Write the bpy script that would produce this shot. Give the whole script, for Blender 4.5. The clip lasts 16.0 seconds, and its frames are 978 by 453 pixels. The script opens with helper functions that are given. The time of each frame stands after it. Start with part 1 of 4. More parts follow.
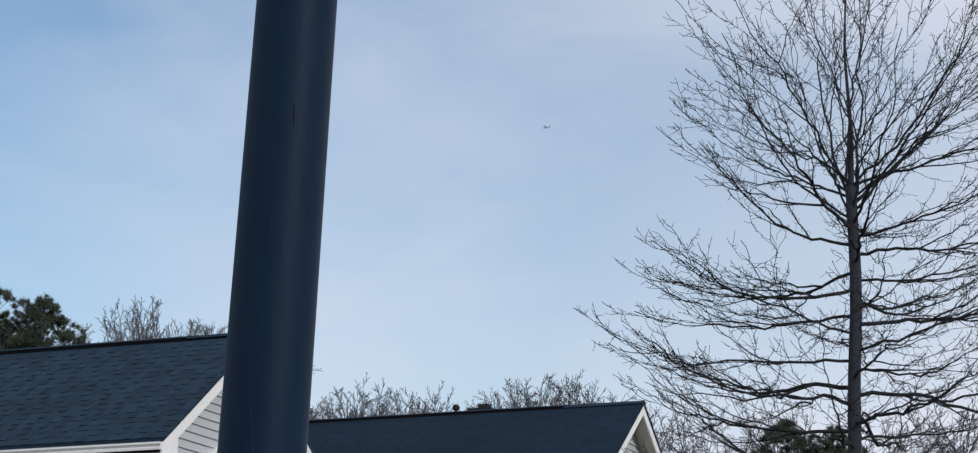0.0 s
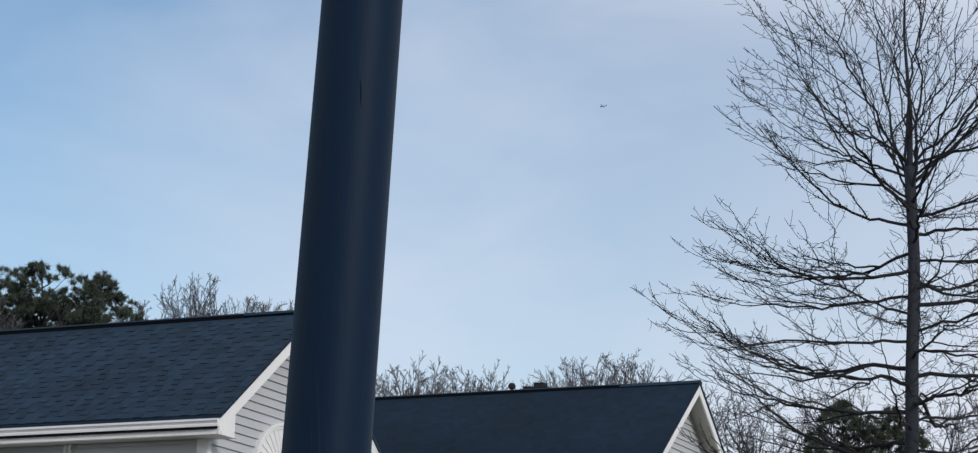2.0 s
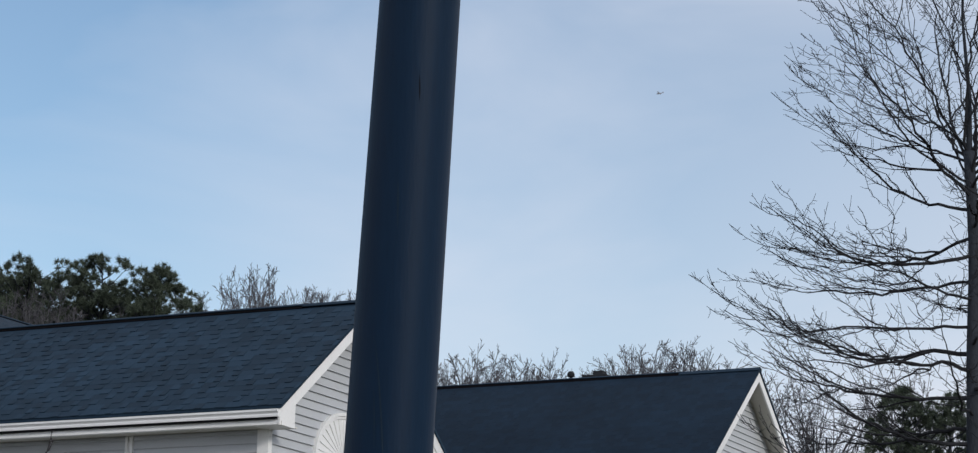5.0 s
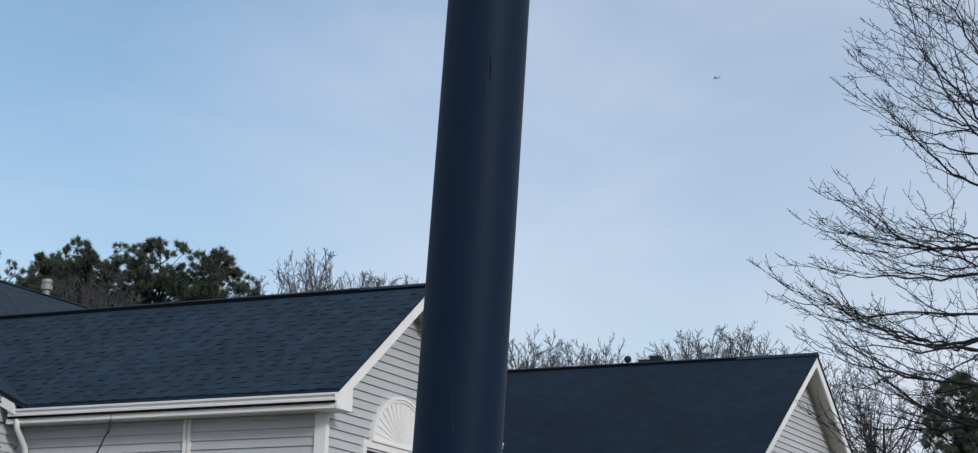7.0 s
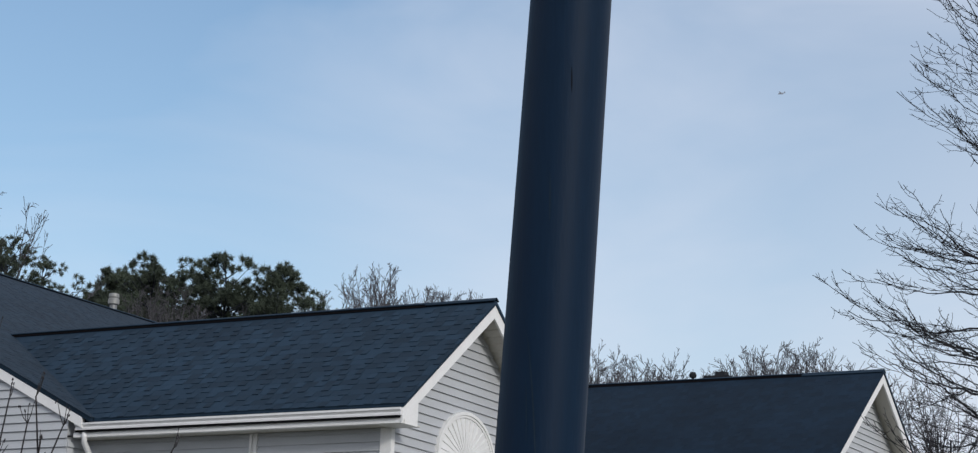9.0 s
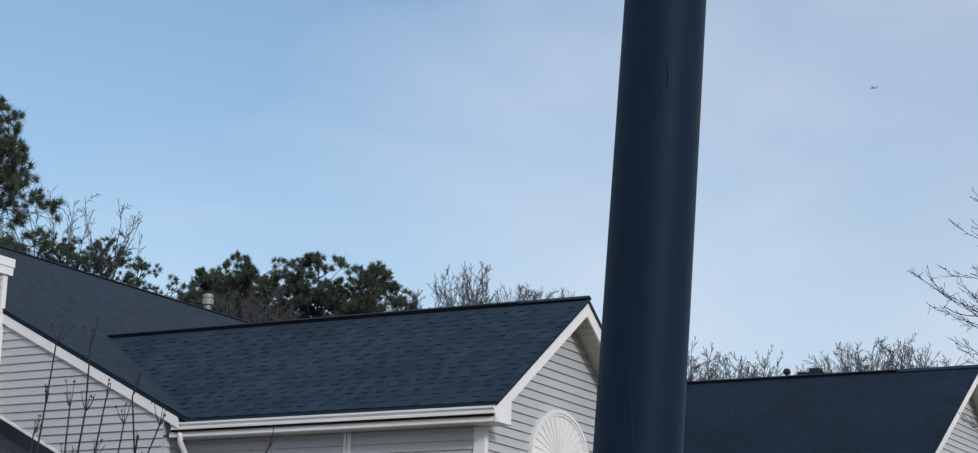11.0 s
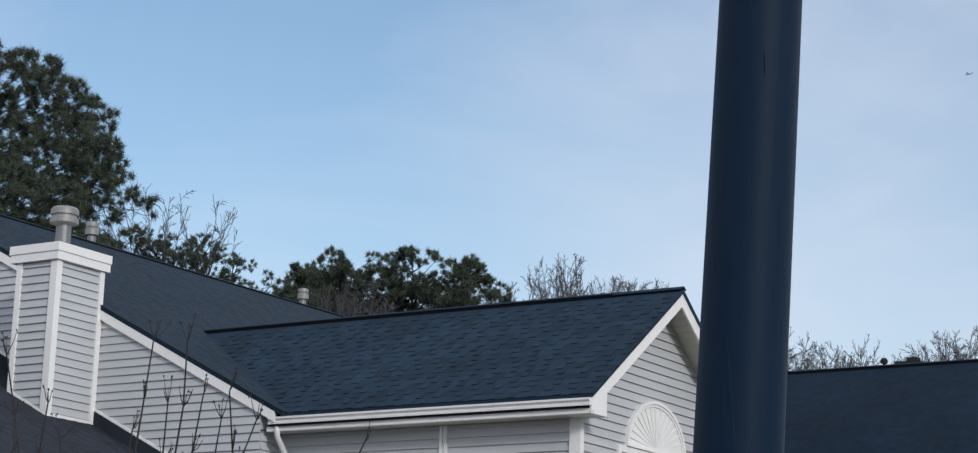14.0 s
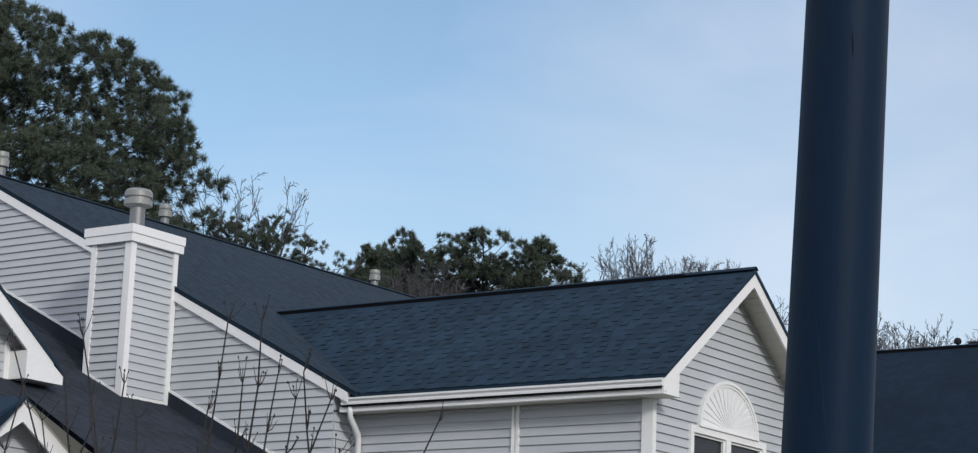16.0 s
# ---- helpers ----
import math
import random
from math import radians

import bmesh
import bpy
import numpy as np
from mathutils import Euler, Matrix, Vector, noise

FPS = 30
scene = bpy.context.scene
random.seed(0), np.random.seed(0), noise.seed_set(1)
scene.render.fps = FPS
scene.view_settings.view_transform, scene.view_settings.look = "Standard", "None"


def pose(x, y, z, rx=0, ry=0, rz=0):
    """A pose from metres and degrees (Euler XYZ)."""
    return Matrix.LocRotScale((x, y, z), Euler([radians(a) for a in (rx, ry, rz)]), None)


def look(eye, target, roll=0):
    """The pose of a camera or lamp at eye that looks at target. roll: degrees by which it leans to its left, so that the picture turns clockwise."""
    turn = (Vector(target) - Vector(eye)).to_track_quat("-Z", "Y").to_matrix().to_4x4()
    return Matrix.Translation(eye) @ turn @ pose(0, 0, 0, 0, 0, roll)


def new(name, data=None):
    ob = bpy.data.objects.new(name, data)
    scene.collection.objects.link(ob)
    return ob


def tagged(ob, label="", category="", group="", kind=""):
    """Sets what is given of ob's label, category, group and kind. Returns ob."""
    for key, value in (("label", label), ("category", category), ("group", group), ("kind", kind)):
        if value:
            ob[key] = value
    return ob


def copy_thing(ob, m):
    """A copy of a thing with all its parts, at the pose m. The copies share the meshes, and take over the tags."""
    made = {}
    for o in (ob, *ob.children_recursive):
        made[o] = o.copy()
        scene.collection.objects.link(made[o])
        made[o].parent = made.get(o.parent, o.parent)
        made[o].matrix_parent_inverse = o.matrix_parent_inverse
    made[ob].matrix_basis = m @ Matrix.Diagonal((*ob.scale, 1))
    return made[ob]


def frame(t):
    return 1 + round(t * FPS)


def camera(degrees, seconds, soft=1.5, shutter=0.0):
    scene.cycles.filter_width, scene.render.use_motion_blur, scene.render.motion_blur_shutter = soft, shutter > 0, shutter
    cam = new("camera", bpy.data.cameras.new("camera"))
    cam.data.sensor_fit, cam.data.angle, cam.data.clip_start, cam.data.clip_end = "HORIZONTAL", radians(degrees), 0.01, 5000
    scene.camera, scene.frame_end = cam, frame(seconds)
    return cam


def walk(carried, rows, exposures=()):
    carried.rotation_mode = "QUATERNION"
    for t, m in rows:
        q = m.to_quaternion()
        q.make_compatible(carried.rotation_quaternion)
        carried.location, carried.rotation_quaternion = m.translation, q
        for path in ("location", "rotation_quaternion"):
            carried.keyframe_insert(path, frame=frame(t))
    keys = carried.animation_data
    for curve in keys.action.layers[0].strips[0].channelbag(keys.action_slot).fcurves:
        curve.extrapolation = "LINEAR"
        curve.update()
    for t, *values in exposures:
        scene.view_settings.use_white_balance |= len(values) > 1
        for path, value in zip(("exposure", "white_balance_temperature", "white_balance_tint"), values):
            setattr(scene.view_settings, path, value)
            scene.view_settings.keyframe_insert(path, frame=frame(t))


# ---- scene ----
cam = camera(24.65, 16.0, soft=1.25)

# seconds, eye, tilt, heading, lean
PATH = (
    (0, 13.6130, -23.1279, 1.5991, 104.450, 22.107, 0.626),
    (0.5, 13.6075, -23.1254, 1.6021, 104.294, 22.441, 0.779),
    (1, 13.6032, -23.1253, 1.6032, 104.130, 22.814, 0.961),
    (1.5, 13.6015, -23.1263, 1.6006, 103.990, 23.198, 1.078),
    (2, 13.6011, -23.1292, 1.6004, 103.879, 23.576, 1.223),
    (2.5, 13.6028, -23.1322, 1.6028, 103.823, 23.913, 1.217),
    (3, 13.6068, -23.1334, 1.6044, 103.813, 24.237, 1.195),
    (5.5, 13.5962, -23.1354, 1.6039, 103.413, 25.373, 1.074),
    (6, 13.5912, -23.1323, 1.6006, 103.252, 25.754, 1.142),
    (6.5, 13.5881, -23.1312, 1.6067, 103.148, 26.165, 1.362),
    (7, 13.5816, -23.1317, 1.6011, 103.133, 26.552, 1.502),
    (7.5, 13.5811, -23.1368, 1.6021, 103.222, 26.924, 1.709),
    (8, 13.5762, -23.1390, 1.6027, 103.345, 27.312, 1.880),
    (8.5, 13.5715, -23.1413, 1.5983, 103.461, 27.753, 1.982),
    (9, 13.5660, -23.1431, 1.5970, 103.479, 28.244, 1.970),
    (11.5, 13.5568, -23.1384, 1.5981, 103.368, 31.171, 2.043),
    (12, 13.5530, -23.1353, 1.5966, 103.422, 31.591, 1.990),
    (12.5, 13.5482, -23.1313, 1.5991, 103.449, 31.911, 1.903),
    (13, 13.5495, -23.1311, 1.5960, 103.415, 32.223, 1.910),
    (13.5, 13.5522, -23.1303, 1.5980, 103.277, 32.603, 1.920),
    (14, 13.5505, -23.1354, 1.5995, 103.069, 33.085, 1.954),
    (14.5, 13.5452, -23.1433, 1.6016, 102.843, 33.585, 1.995),
    (15, 13.5452, -23.1464, 1.5956, 102.684, 34.095, 2.103),
    (15.5, 13.5471, -23.1555, 1.5983, 102.570, 34.538, 2.169),
    (16, 13.5457, -23.1686, 1.5925, 102.514, 34.902, 2.170),
)
walk(cam, [(t, pose(x, y, z, rx, 0, rz) @ pose(0, 0, 0, 0, 0, roll)) for t, x, y, z, rx, rz, roll in PATH],
     ((0, -0.04), (8, -0.03), (12.5, 0.0), (14.5, 0.03), (16, 0.07)))

# ---- light ----
SUN_AZ, SUN_EL = 119.0, 21.0
world = bpy.data.worlds.new("sky")
scene.world = world
world.use_nodes = True
nt = world.node_tree
nt.nodes.clear()


def wn(kind, **kw):
    n = nt.nodes.new(kind)
    for k, v in kw.items():
        n.inputs[k].default_value = v
    return n


sky = nt.nodes.new("ShaderNodeTexSky")
sky.sky_type = "NISHITA"
sky.sun_disc = False
sky.sun_elevation, sky.sun_rotation = radians(SUN_EL), radians(SUN_AZ)
sky.air_density, sky.dust_density, sky.ozone_density = 1.08, 0.7, 2.05
tc = nt.nodes.new("ShaderNodeTexCoord")
mp = nt.nodes.new("ShaderNodeMapping")
mp.inputs["Scale"].default_value = (2.2, 2.2, 7.0)
mp.inputs["Rotation"].default_value = (0.25, 0.1, 0.4)
cloud = wn("ShaderNodeTexNoise", Scale=1.6, Detail=5.0, Roughness=0.5, Distortion=0.6)
ramp = nt.nodes.new("ShaderNodeMapRange")
ramp.inputs["From Min"].default_value, ramp.inputs["From Max"].default_value = 0.36, 0.72
ramp.inputs["To Min"].default_value, ramp.inputs["To Max"].default_value = -0.12, 0.30
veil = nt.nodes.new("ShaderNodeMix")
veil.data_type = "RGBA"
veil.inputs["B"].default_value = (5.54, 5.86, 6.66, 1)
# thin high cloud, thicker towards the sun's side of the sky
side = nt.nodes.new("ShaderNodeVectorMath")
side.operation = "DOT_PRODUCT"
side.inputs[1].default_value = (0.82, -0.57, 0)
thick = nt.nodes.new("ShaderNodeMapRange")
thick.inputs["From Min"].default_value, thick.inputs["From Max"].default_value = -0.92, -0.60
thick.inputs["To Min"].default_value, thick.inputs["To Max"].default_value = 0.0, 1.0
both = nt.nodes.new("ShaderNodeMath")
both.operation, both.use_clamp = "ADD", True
# a pale haze low over the horizon
low_sky = nt.nodes.new("ShaderNodeSeparateXYZ")
haze = nt.nodes.new("ShaderNodeMapRange")
haze.inputs["From Min"].default_value, haze.inputs["From Max"].default_value = 0.10, 0.32
haze.inputs["To Min"].default_value, haze.inputs["To Max"].default_value = 0.31, -0.13
plus = nt.nodes.new("ShaderNodeMath")
plus.operation = "ADD"
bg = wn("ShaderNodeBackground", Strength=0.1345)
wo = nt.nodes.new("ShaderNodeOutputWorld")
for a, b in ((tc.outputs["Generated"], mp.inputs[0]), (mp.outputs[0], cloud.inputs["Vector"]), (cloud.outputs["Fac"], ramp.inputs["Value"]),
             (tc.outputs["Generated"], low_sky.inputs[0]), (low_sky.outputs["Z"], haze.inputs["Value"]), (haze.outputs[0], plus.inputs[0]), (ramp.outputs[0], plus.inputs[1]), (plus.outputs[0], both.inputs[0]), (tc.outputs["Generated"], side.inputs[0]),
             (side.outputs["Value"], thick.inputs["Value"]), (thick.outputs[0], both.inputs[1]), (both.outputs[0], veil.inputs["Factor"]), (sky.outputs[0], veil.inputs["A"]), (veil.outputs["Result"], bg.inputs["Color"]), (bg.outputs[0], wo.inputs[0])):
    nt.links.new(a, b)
sun = new("sun", bpy.data.lights.new("sun", "SUN"))
sun.data.energy, sun.data.angle, sun.data.color = 1.6, radians(8), (1.0, 0.96, 0.91)
az, el = radians(SUN_AZ), radians(SUN_EL)
sun.matrix_world = look((math.sin(az) * 60 * math.cos(el), math.cos(az) * 60 * math.cos(el), 60 * math.sin(el)), (0, 0, 0))


# ---- materials ----
def material(name, color, rough=0.7, metal=0.0, var=0.15, scale=3.0, fine=60.0, bump=0.15, stretch=(1, 1, 1), spec=0.4, piece=0.0, tint=None, dist=0.004):
    """A weathered surface: broad stains, fine grain and a small relief; piece: how much single pieces differ."""
    m = bpy.data.materials.new(name)
    m.use_nodes = True
    t = m.node_tree
    b = t.nodes["Principled BSDF"]
    b.inputs["Roughness"].default_value, b.inputs["Metallic"].default_value = rough, metal
    b.inputs["Specular IOR Level"].default_value = spec
    co = t.nodes.new("ShaderNodeTexCoord")
    mp = t.nodes.new("ShaderNodeMapping")
    mp.inputs["Scale"].default_value = stretch
    t.links.new(co.outputs["Object"], mp.inputs[0])
    facs = []
    for s, d, w in ((scale, 4, var), (fine, 3, var * 0.7)):
        n = t.nodes.new("ShaderNodeTexNoise")
        n.inputs["Scale"].default_value, n.inputs["Detail"].default_value = s, d
        t.links.new(mp.outputs[0], n.inputs["Vector"])
        r = t.nodes.new("ShaderNodeMapRange")
        r.inputs["From Min"].default_value, r.inputs["From Max"].default_value = 0.25, 0.75
        r.inputs["To Min"].default_value, r.inputs["To Max"].default_value = 1 - w, 1 + w
        t.links.new(n.outputs["Fac"], r.inputs["Value"])
        facs.append((r, n))
    mul = t.nodes.new("ShaderNodeMath")
    mul.operation = "MULTIPLY"
    t.links.new(facs[0][0].outputs[0], mul.inputs[0])
    t.links.new(facs[1][0].outputs[0], mul.inputs[1])
    val = mul.outputs[0]
    if piece:
        ob = t.nodes.new("ShaderNodeObjectInfo")
        ge = t.nodes.new("ShaderNodeNewGeometry")
        add = t.nodes.new("ShaderNodeMath")
        add.operation = "ADD"
        fr = t.nodes.new("ShaderNodeMath")
        fr.operation = "FRACT"
        t.links.new(ob.outputs["Random"], add.inputs[0])
        t.links.new(ge.outputs["Random Per Island"], add.inputs[1])
        t.links.new(add.outputs[0], fr.inputs[0])
        r = t.nodes.new("ShaderNodeMapRange")
        r.inputs["To Min"].default_value, r.inputs["To Max"].default_value = 1 - piece, 1 + piece
        t.links.new(fr.outputs[0], r.inputs["Value"])
        m2 = t.nodes.new("ShaderNodeMath")
        m2.operation = "MULTIPLY"
        t.links.new(val, m2.inputs[0])
        t.links.new(r.outputs[0], m2.inputs[1])
        val = m2.outputs[0]
    mixc = t.nodes.new("ShaderNodeMix")
    mixc.data_type = "RGBA"
    mixc.inputs["A"].default_value = (*color, 1)
    mixc.inputs["B"].default_value = (*(tint or color), 1)
    t.links.new(facs[0][1].outputs["Fac"], mixc.inputs["Factor"])
    sc = t.nodes.new("ShaderNodeVectorMath")
    sc.operation = "SCALE"
    t.links.new(mixc.outputs["Result"], sc.inputs[0])
    t.links.new(val, sc.inputs["Scale"])
    t.links.new(sc.outputs[0], b.inputs["Base Color"])
    if bump:
        bp = t.nodes.new("ShaderNodeBump")
        bp.inputs["Strength"].default_value, bp.inputs["Distance"].default_value = bump, dist
        t.links.new(facs[1][1].outputs["Fac"], bp.inputs["Height"])
        t.links.new(bp.outputs[0], b.inputs["Normal"])
    return m


SIDING = material("vinyl_siding", (0.488, 0.508, 0.530), 0.55, var=0.05, scale=1.2, fine=25, bump=0.05, stretch=(1, 1, 4), piece=0.025)
TRIM = material("white_trim", (0.83, 0.83, 0.82), 0.5, var=0.05, scale=1.5, fine=30, bump=0.05)
GUTTER = material("white_aluminium", (0.78, 0.78, 0.78), 0.35, var=0.04, scale=2, fine=20, bump=0.03)
SOFFIT = material("soffit_vinyl", (0.62, 0.60, 0.55), 0.6, var=0.05, scale=2, fine=30, bump=0.05)
SHINGLE = material("asphalt_shingle", (0.0140, 0.0315, 0.0535), 0.9, var=0.14, scale=0.7, fine=90, bump=0.5, piece=0.25, spec=0.2)
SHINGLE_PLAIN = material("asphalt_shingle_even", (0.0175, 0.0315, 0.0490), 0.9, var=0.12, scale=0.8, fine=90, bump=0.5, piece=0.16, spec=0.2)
SHINGLE_DARK = material("asphalt_shingle_dark", (0.0060, 0.0176, 0.0340), 0.9, var=0.2, scale=0.8, fine=60, bump=0.5, piece=0.15, spec=0.2)
# a greyer tone for the lower wing's roof
SHINGLE_GREY = material("asphalt_shingle_grey", (0.0240, 0.0300, 0.0420), 0.9, var=0.22, scale=0.9, fine=60, bump=0.5, piece=0.2, spec=0.2)
RIDGE = material("ridge_cap", (0.022, 0.024, 0.028), 0.9, var=0.2, scale=3, fine=120, bump=0.4, spec=0.2)
METAL = material("galvanised_metal", (0.20, 0.207, 0.210), 0.45, 0.5, var=0.12, scale=5, fine=40, bump=0.05)
VENTCAP = material("vent_cap_metal", (0.27, 0.275, 0.265), 0.5, 0.3, var=0.15, scale=6, fine=40, bump=0.05)
POLE = material("pole_paint", (0.0013, 0.0130, 0.0365), 0.55, var=0.12, scale=7, fine=260, bump=0.08, stretch=(1, 1, 0.12), spec=0.12, tint=(0.0046, 0.0180, 0.0390))
SCRATCH = material("scuff", (0.016, 0.029, 0.045), 0.8, var=0.2, scale=20, fine=200, bump=0, spec=0.05)
BARK = material("grey_bark", (0.034, 0.039, 0.048), 0.9, var=0.3, scale=4, fine=50, bump=0.6, stretch=(1, 1, 0.3), spec=0.15, dist=0.01)
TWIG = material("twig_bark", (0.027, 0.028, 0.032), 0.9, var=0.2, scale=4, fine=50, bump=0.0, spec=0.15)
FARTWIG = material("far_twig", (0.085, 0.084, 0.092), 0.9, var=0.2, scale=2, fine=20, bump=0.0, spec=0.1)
SHRUBTWIG = material("shrub_bark", (0.036, 0.034, 0.037), 0.85, var=0.25, scale=5, fine=50, bump=0.2, spec=0.2)
NEEDLE = material("pine_needles", (0.054, 0.073, 0.058), 0.7, var=0.25, scale=0.6, fine=3, bump=0, piece=0.35, tint=(0.075, 0.092, 0.060), spec=0.2)
# ground out of view, colour kept dark to cut bounced light on the walls
UNSEEN_GROUND = material("unseen_ground_cover", (0.052, 0.056, 0.034), 0.95, var=0.3, scale=0.3, fine=12, bump=0.5, tint=(0.075, 0.068, 0.042), spec=0.1)
# for vent slots and a chip, and for the shade drawn under the gutter
BLACK = material("vent_and_shade_black", (0.006, 0.006, 0.008), 0.9, var=0.1, bump=0, spec=0.1)
DARK = material("shade_gap", (0.03, 0.03, 0.035), 0.8, var=0.1, bump=0)
PLANE = material("aircraft_paint", (0.25, 0.26, 0.28), 0.5, var=0.05, bump=0)
GLASS = bpy.data.materials.new("window_glass")
GLASS.use_nodes = True
_g = GLASS.node_tree.nodes["Principled BSDF"]
_g.inputs["Base Color"].default_value = (0.02, 0.025, 0.03, 1)
_g.inputs["Roughness"].default_value, _g.inputs["Specular IOR Level"].default_value = 0.12, 0.18


# ---- mesh tools ----
class Geo:
    """Collects corners and faces of one mesh."""

    def __init__(self):
        self.v, self.f = [], []

    def add(self, v, f):
        o = len(self.v)
        self.v += [tuple(p) for p in v]
        self.f += [tuple(i + o for i in q) for q in f]
        return self

    def box(self, x0, x1, y0, y1, z0, z1):
        return self.add([(x, y, z) for z in (z0, z1) for y in (y0, y1) for x in (x0, x1)],
                        [(0, 2, 3, 1), (4, 5, 7, 6), (0, 1, 5, 4), (1, 3, 7, 5), (3, 2, 6, 7), (2, 0, 4, 6)])

    def prism(self, ring, shift):
        """A flat ring of 3D corners pushed along a vector."""
        n, s = len(ring), Vector(shift)
        return self.add([Vector(p) for p in ring] + [Vector(p) + s for p in ring],
                        [tuple(range(n - 1, -1, -1)), tuple(range(n, 2 * n))] + [(i, (i + 1) % n, n + (i + 1) % n, n + i) for i in range(n)])

    def tube(self, pts, radii, n=6, cap=True):
        pts = [Vector(p) for p in pts]
        o = len(self.v)
        side = None
        for i, p in enumerate(pts):
            d = (pts[min(i + 1, len(pts) - 1)] - pts[max(i - 1, 0)]).normalized()
            if side is None:
                side = d.cross(Vector((0.31, 0.95, 0.05))).normalized()
            side = (side - d * side.dot(d)).normalized()
            w = d.cross(side)
            for k in range(n):
                a = 2 * math.pi * k / n
                self.v.append(tuple(p + (side * math.cos(a) + w * math.sin(a)) * radii[i]))
        for i in range(len(pts) - 1):
            for k in range(n):
                a, b = o + i * n + k, o + i * n + (k + 1) % n
                self.f.append((a, b, b + n, a + n))
        if cap:
            self.f.append(tuple(o + k for k in range(n - 1, -1, -1)))
            self.f.append(tuple(o + (len(pts) - 1) * n + k for k in range(n)))
        return self

    def lathe(self, x, y, profile, n=24):
        """A turned shape: (radius, height) pairs about an upright axis."""
        o = len(self.v)
        for r, z in profile:
            self.v += [(x + r * math.cos(2 * math.pi * k / n), y + r * math.sin(2 * math.pi * k / n), z) for k in range(n)]
        for i in range(len(profile) - 1):
            self.f += [(o + i * n + k, o + i * n + (k + 1) % n, o + (i + 1) * n + (k + 1) % n, o + (i + 1) * n + k) for k in range(n)]
        self.f += [tuple(o + k for k in range(n - 1, -1, -1)), tuple(o + (len(profile) - 1) * n + k for k in range(n))]
        return self

    def mesh(self, name, mat, smooth=False):
        me = bpy.data.meshes.new(name)
        me.from_pydata(self.v, [], self.f)
        me.materials.append(mat)
        if smooth:
            me.polygons.foreach_set("use_smooth", [True] * len(me.polygons))
        me.update()
        return me


def part(name, geo, mat, parent, label="", smooth=False):
    ob = new(name, geo.mesh(name, mat, smooth) if isinstance(geo, Geo) else geo)
    ob.parent = parent
    if label:
        tagged(ob, label)
    return ob


def thing(name, label, category, group="", kind="", at=(0, 0, 0)):
    ob = new(name)
    ob.location = at
    ob.empty_display_size = 0.3
    return tagged(ob, label, category, group, kind)


def box(*a):
    return Geo().box(*a)


# ---- ground ----
g = Geo()
N = 40
for j in range(N + 1):
    for i in range(N + 1):
        x, y = [math.copysign(abs(k / 20 - 1) ** 2.2, k - 20) * 1500 for k in (i, j)]
        g.v.append((x, y, 0.0 if math.hypot(x, y) < 60 else -0.3 + 0.5 * noise.noise((x * 0.01, y * 0.01, 0))))
g.f = [(j * (N + 1) + i, j * (N + 1) + i + 1, (j + 1) * (N + 1) + i + 1, (j + 1) * (N + 1) + i) for j in range(N) for i in range(N)]
tagged(new("ground", g.mesh("ground", UNSEEN_GROUND)), "unseen ground, dark olive brown", "ground", kind="structure")

# ---- pole beside the camera ----
post = thing("pole", "dark navy painted round tapered metal pole, slightly leaning", "pole")
g = Geo()
zs = [0.12 + 0.25 * k for k in range(16)]
axis = lambda z: (12.4846 + 0.0491 * (z - 1.993), -20.9913 - 0.0058 * (z - 1.993), z)
rad = lambda z: 0.0484 - 0.0052 * (z - 1.93)
g.tube([axis(z) for z in zs], [rad(z) for z in zs], 48)
part("shaft", g, POLE, post, smooth=True)
for z0, z1, s0, s1, thin, mat, lb in ((2.055, 1.88, -0.52, 0.0, 0.0008, SCRATCH, "faint pale scratch"), (2.00, 1.93, -0.42, -0.30, 0.0005, SCRATCH, "faint pale scratch"),
                                      (2.225, 2.17, -0.20, -0.13, 0.0007, SCRATCH, "faint pale scratch"), (2.345, 2.315, 0.13, 0.18, 0.0006, BLACK, "small dark chip")):
    g = Geo()
    for k in range(13):
        z = z0 + (z1 - z0) * k / 12
        off = s0 + (s1 - s0) * (k / 12) ** 0.7
        a = math.atan2(-2.14, 1.07) + math.asin(off)
        half = thin * math.sin(math.pi * (k + 0.3) / 13)
        for q in (-1, 1):
            c = axis(z)
            r = rad(z) + 0.0004
            g.v.append((c[0] + r * math.cos(a + q * half / r), c[1] + r * math.sin(a + q * half / r), z))
    g.f = [(2 * k, 2 * k + 1, 2 * k + 3, 2 * k + 2) for k in range(12)]
    part("scratch", g, mat, post, lb)
g = Geo().lathe(*axis(0)[:2], [(0.10, 0), (0.10, 0.09), (0.085, 0.12), (0.066, 0.14)], 32)
part("base_collar", g, POLE, post, "dark metal base collar")


# ---- houses ----
COURSE, LAP, GROOVE = 0.1143, 0.027, 0.013


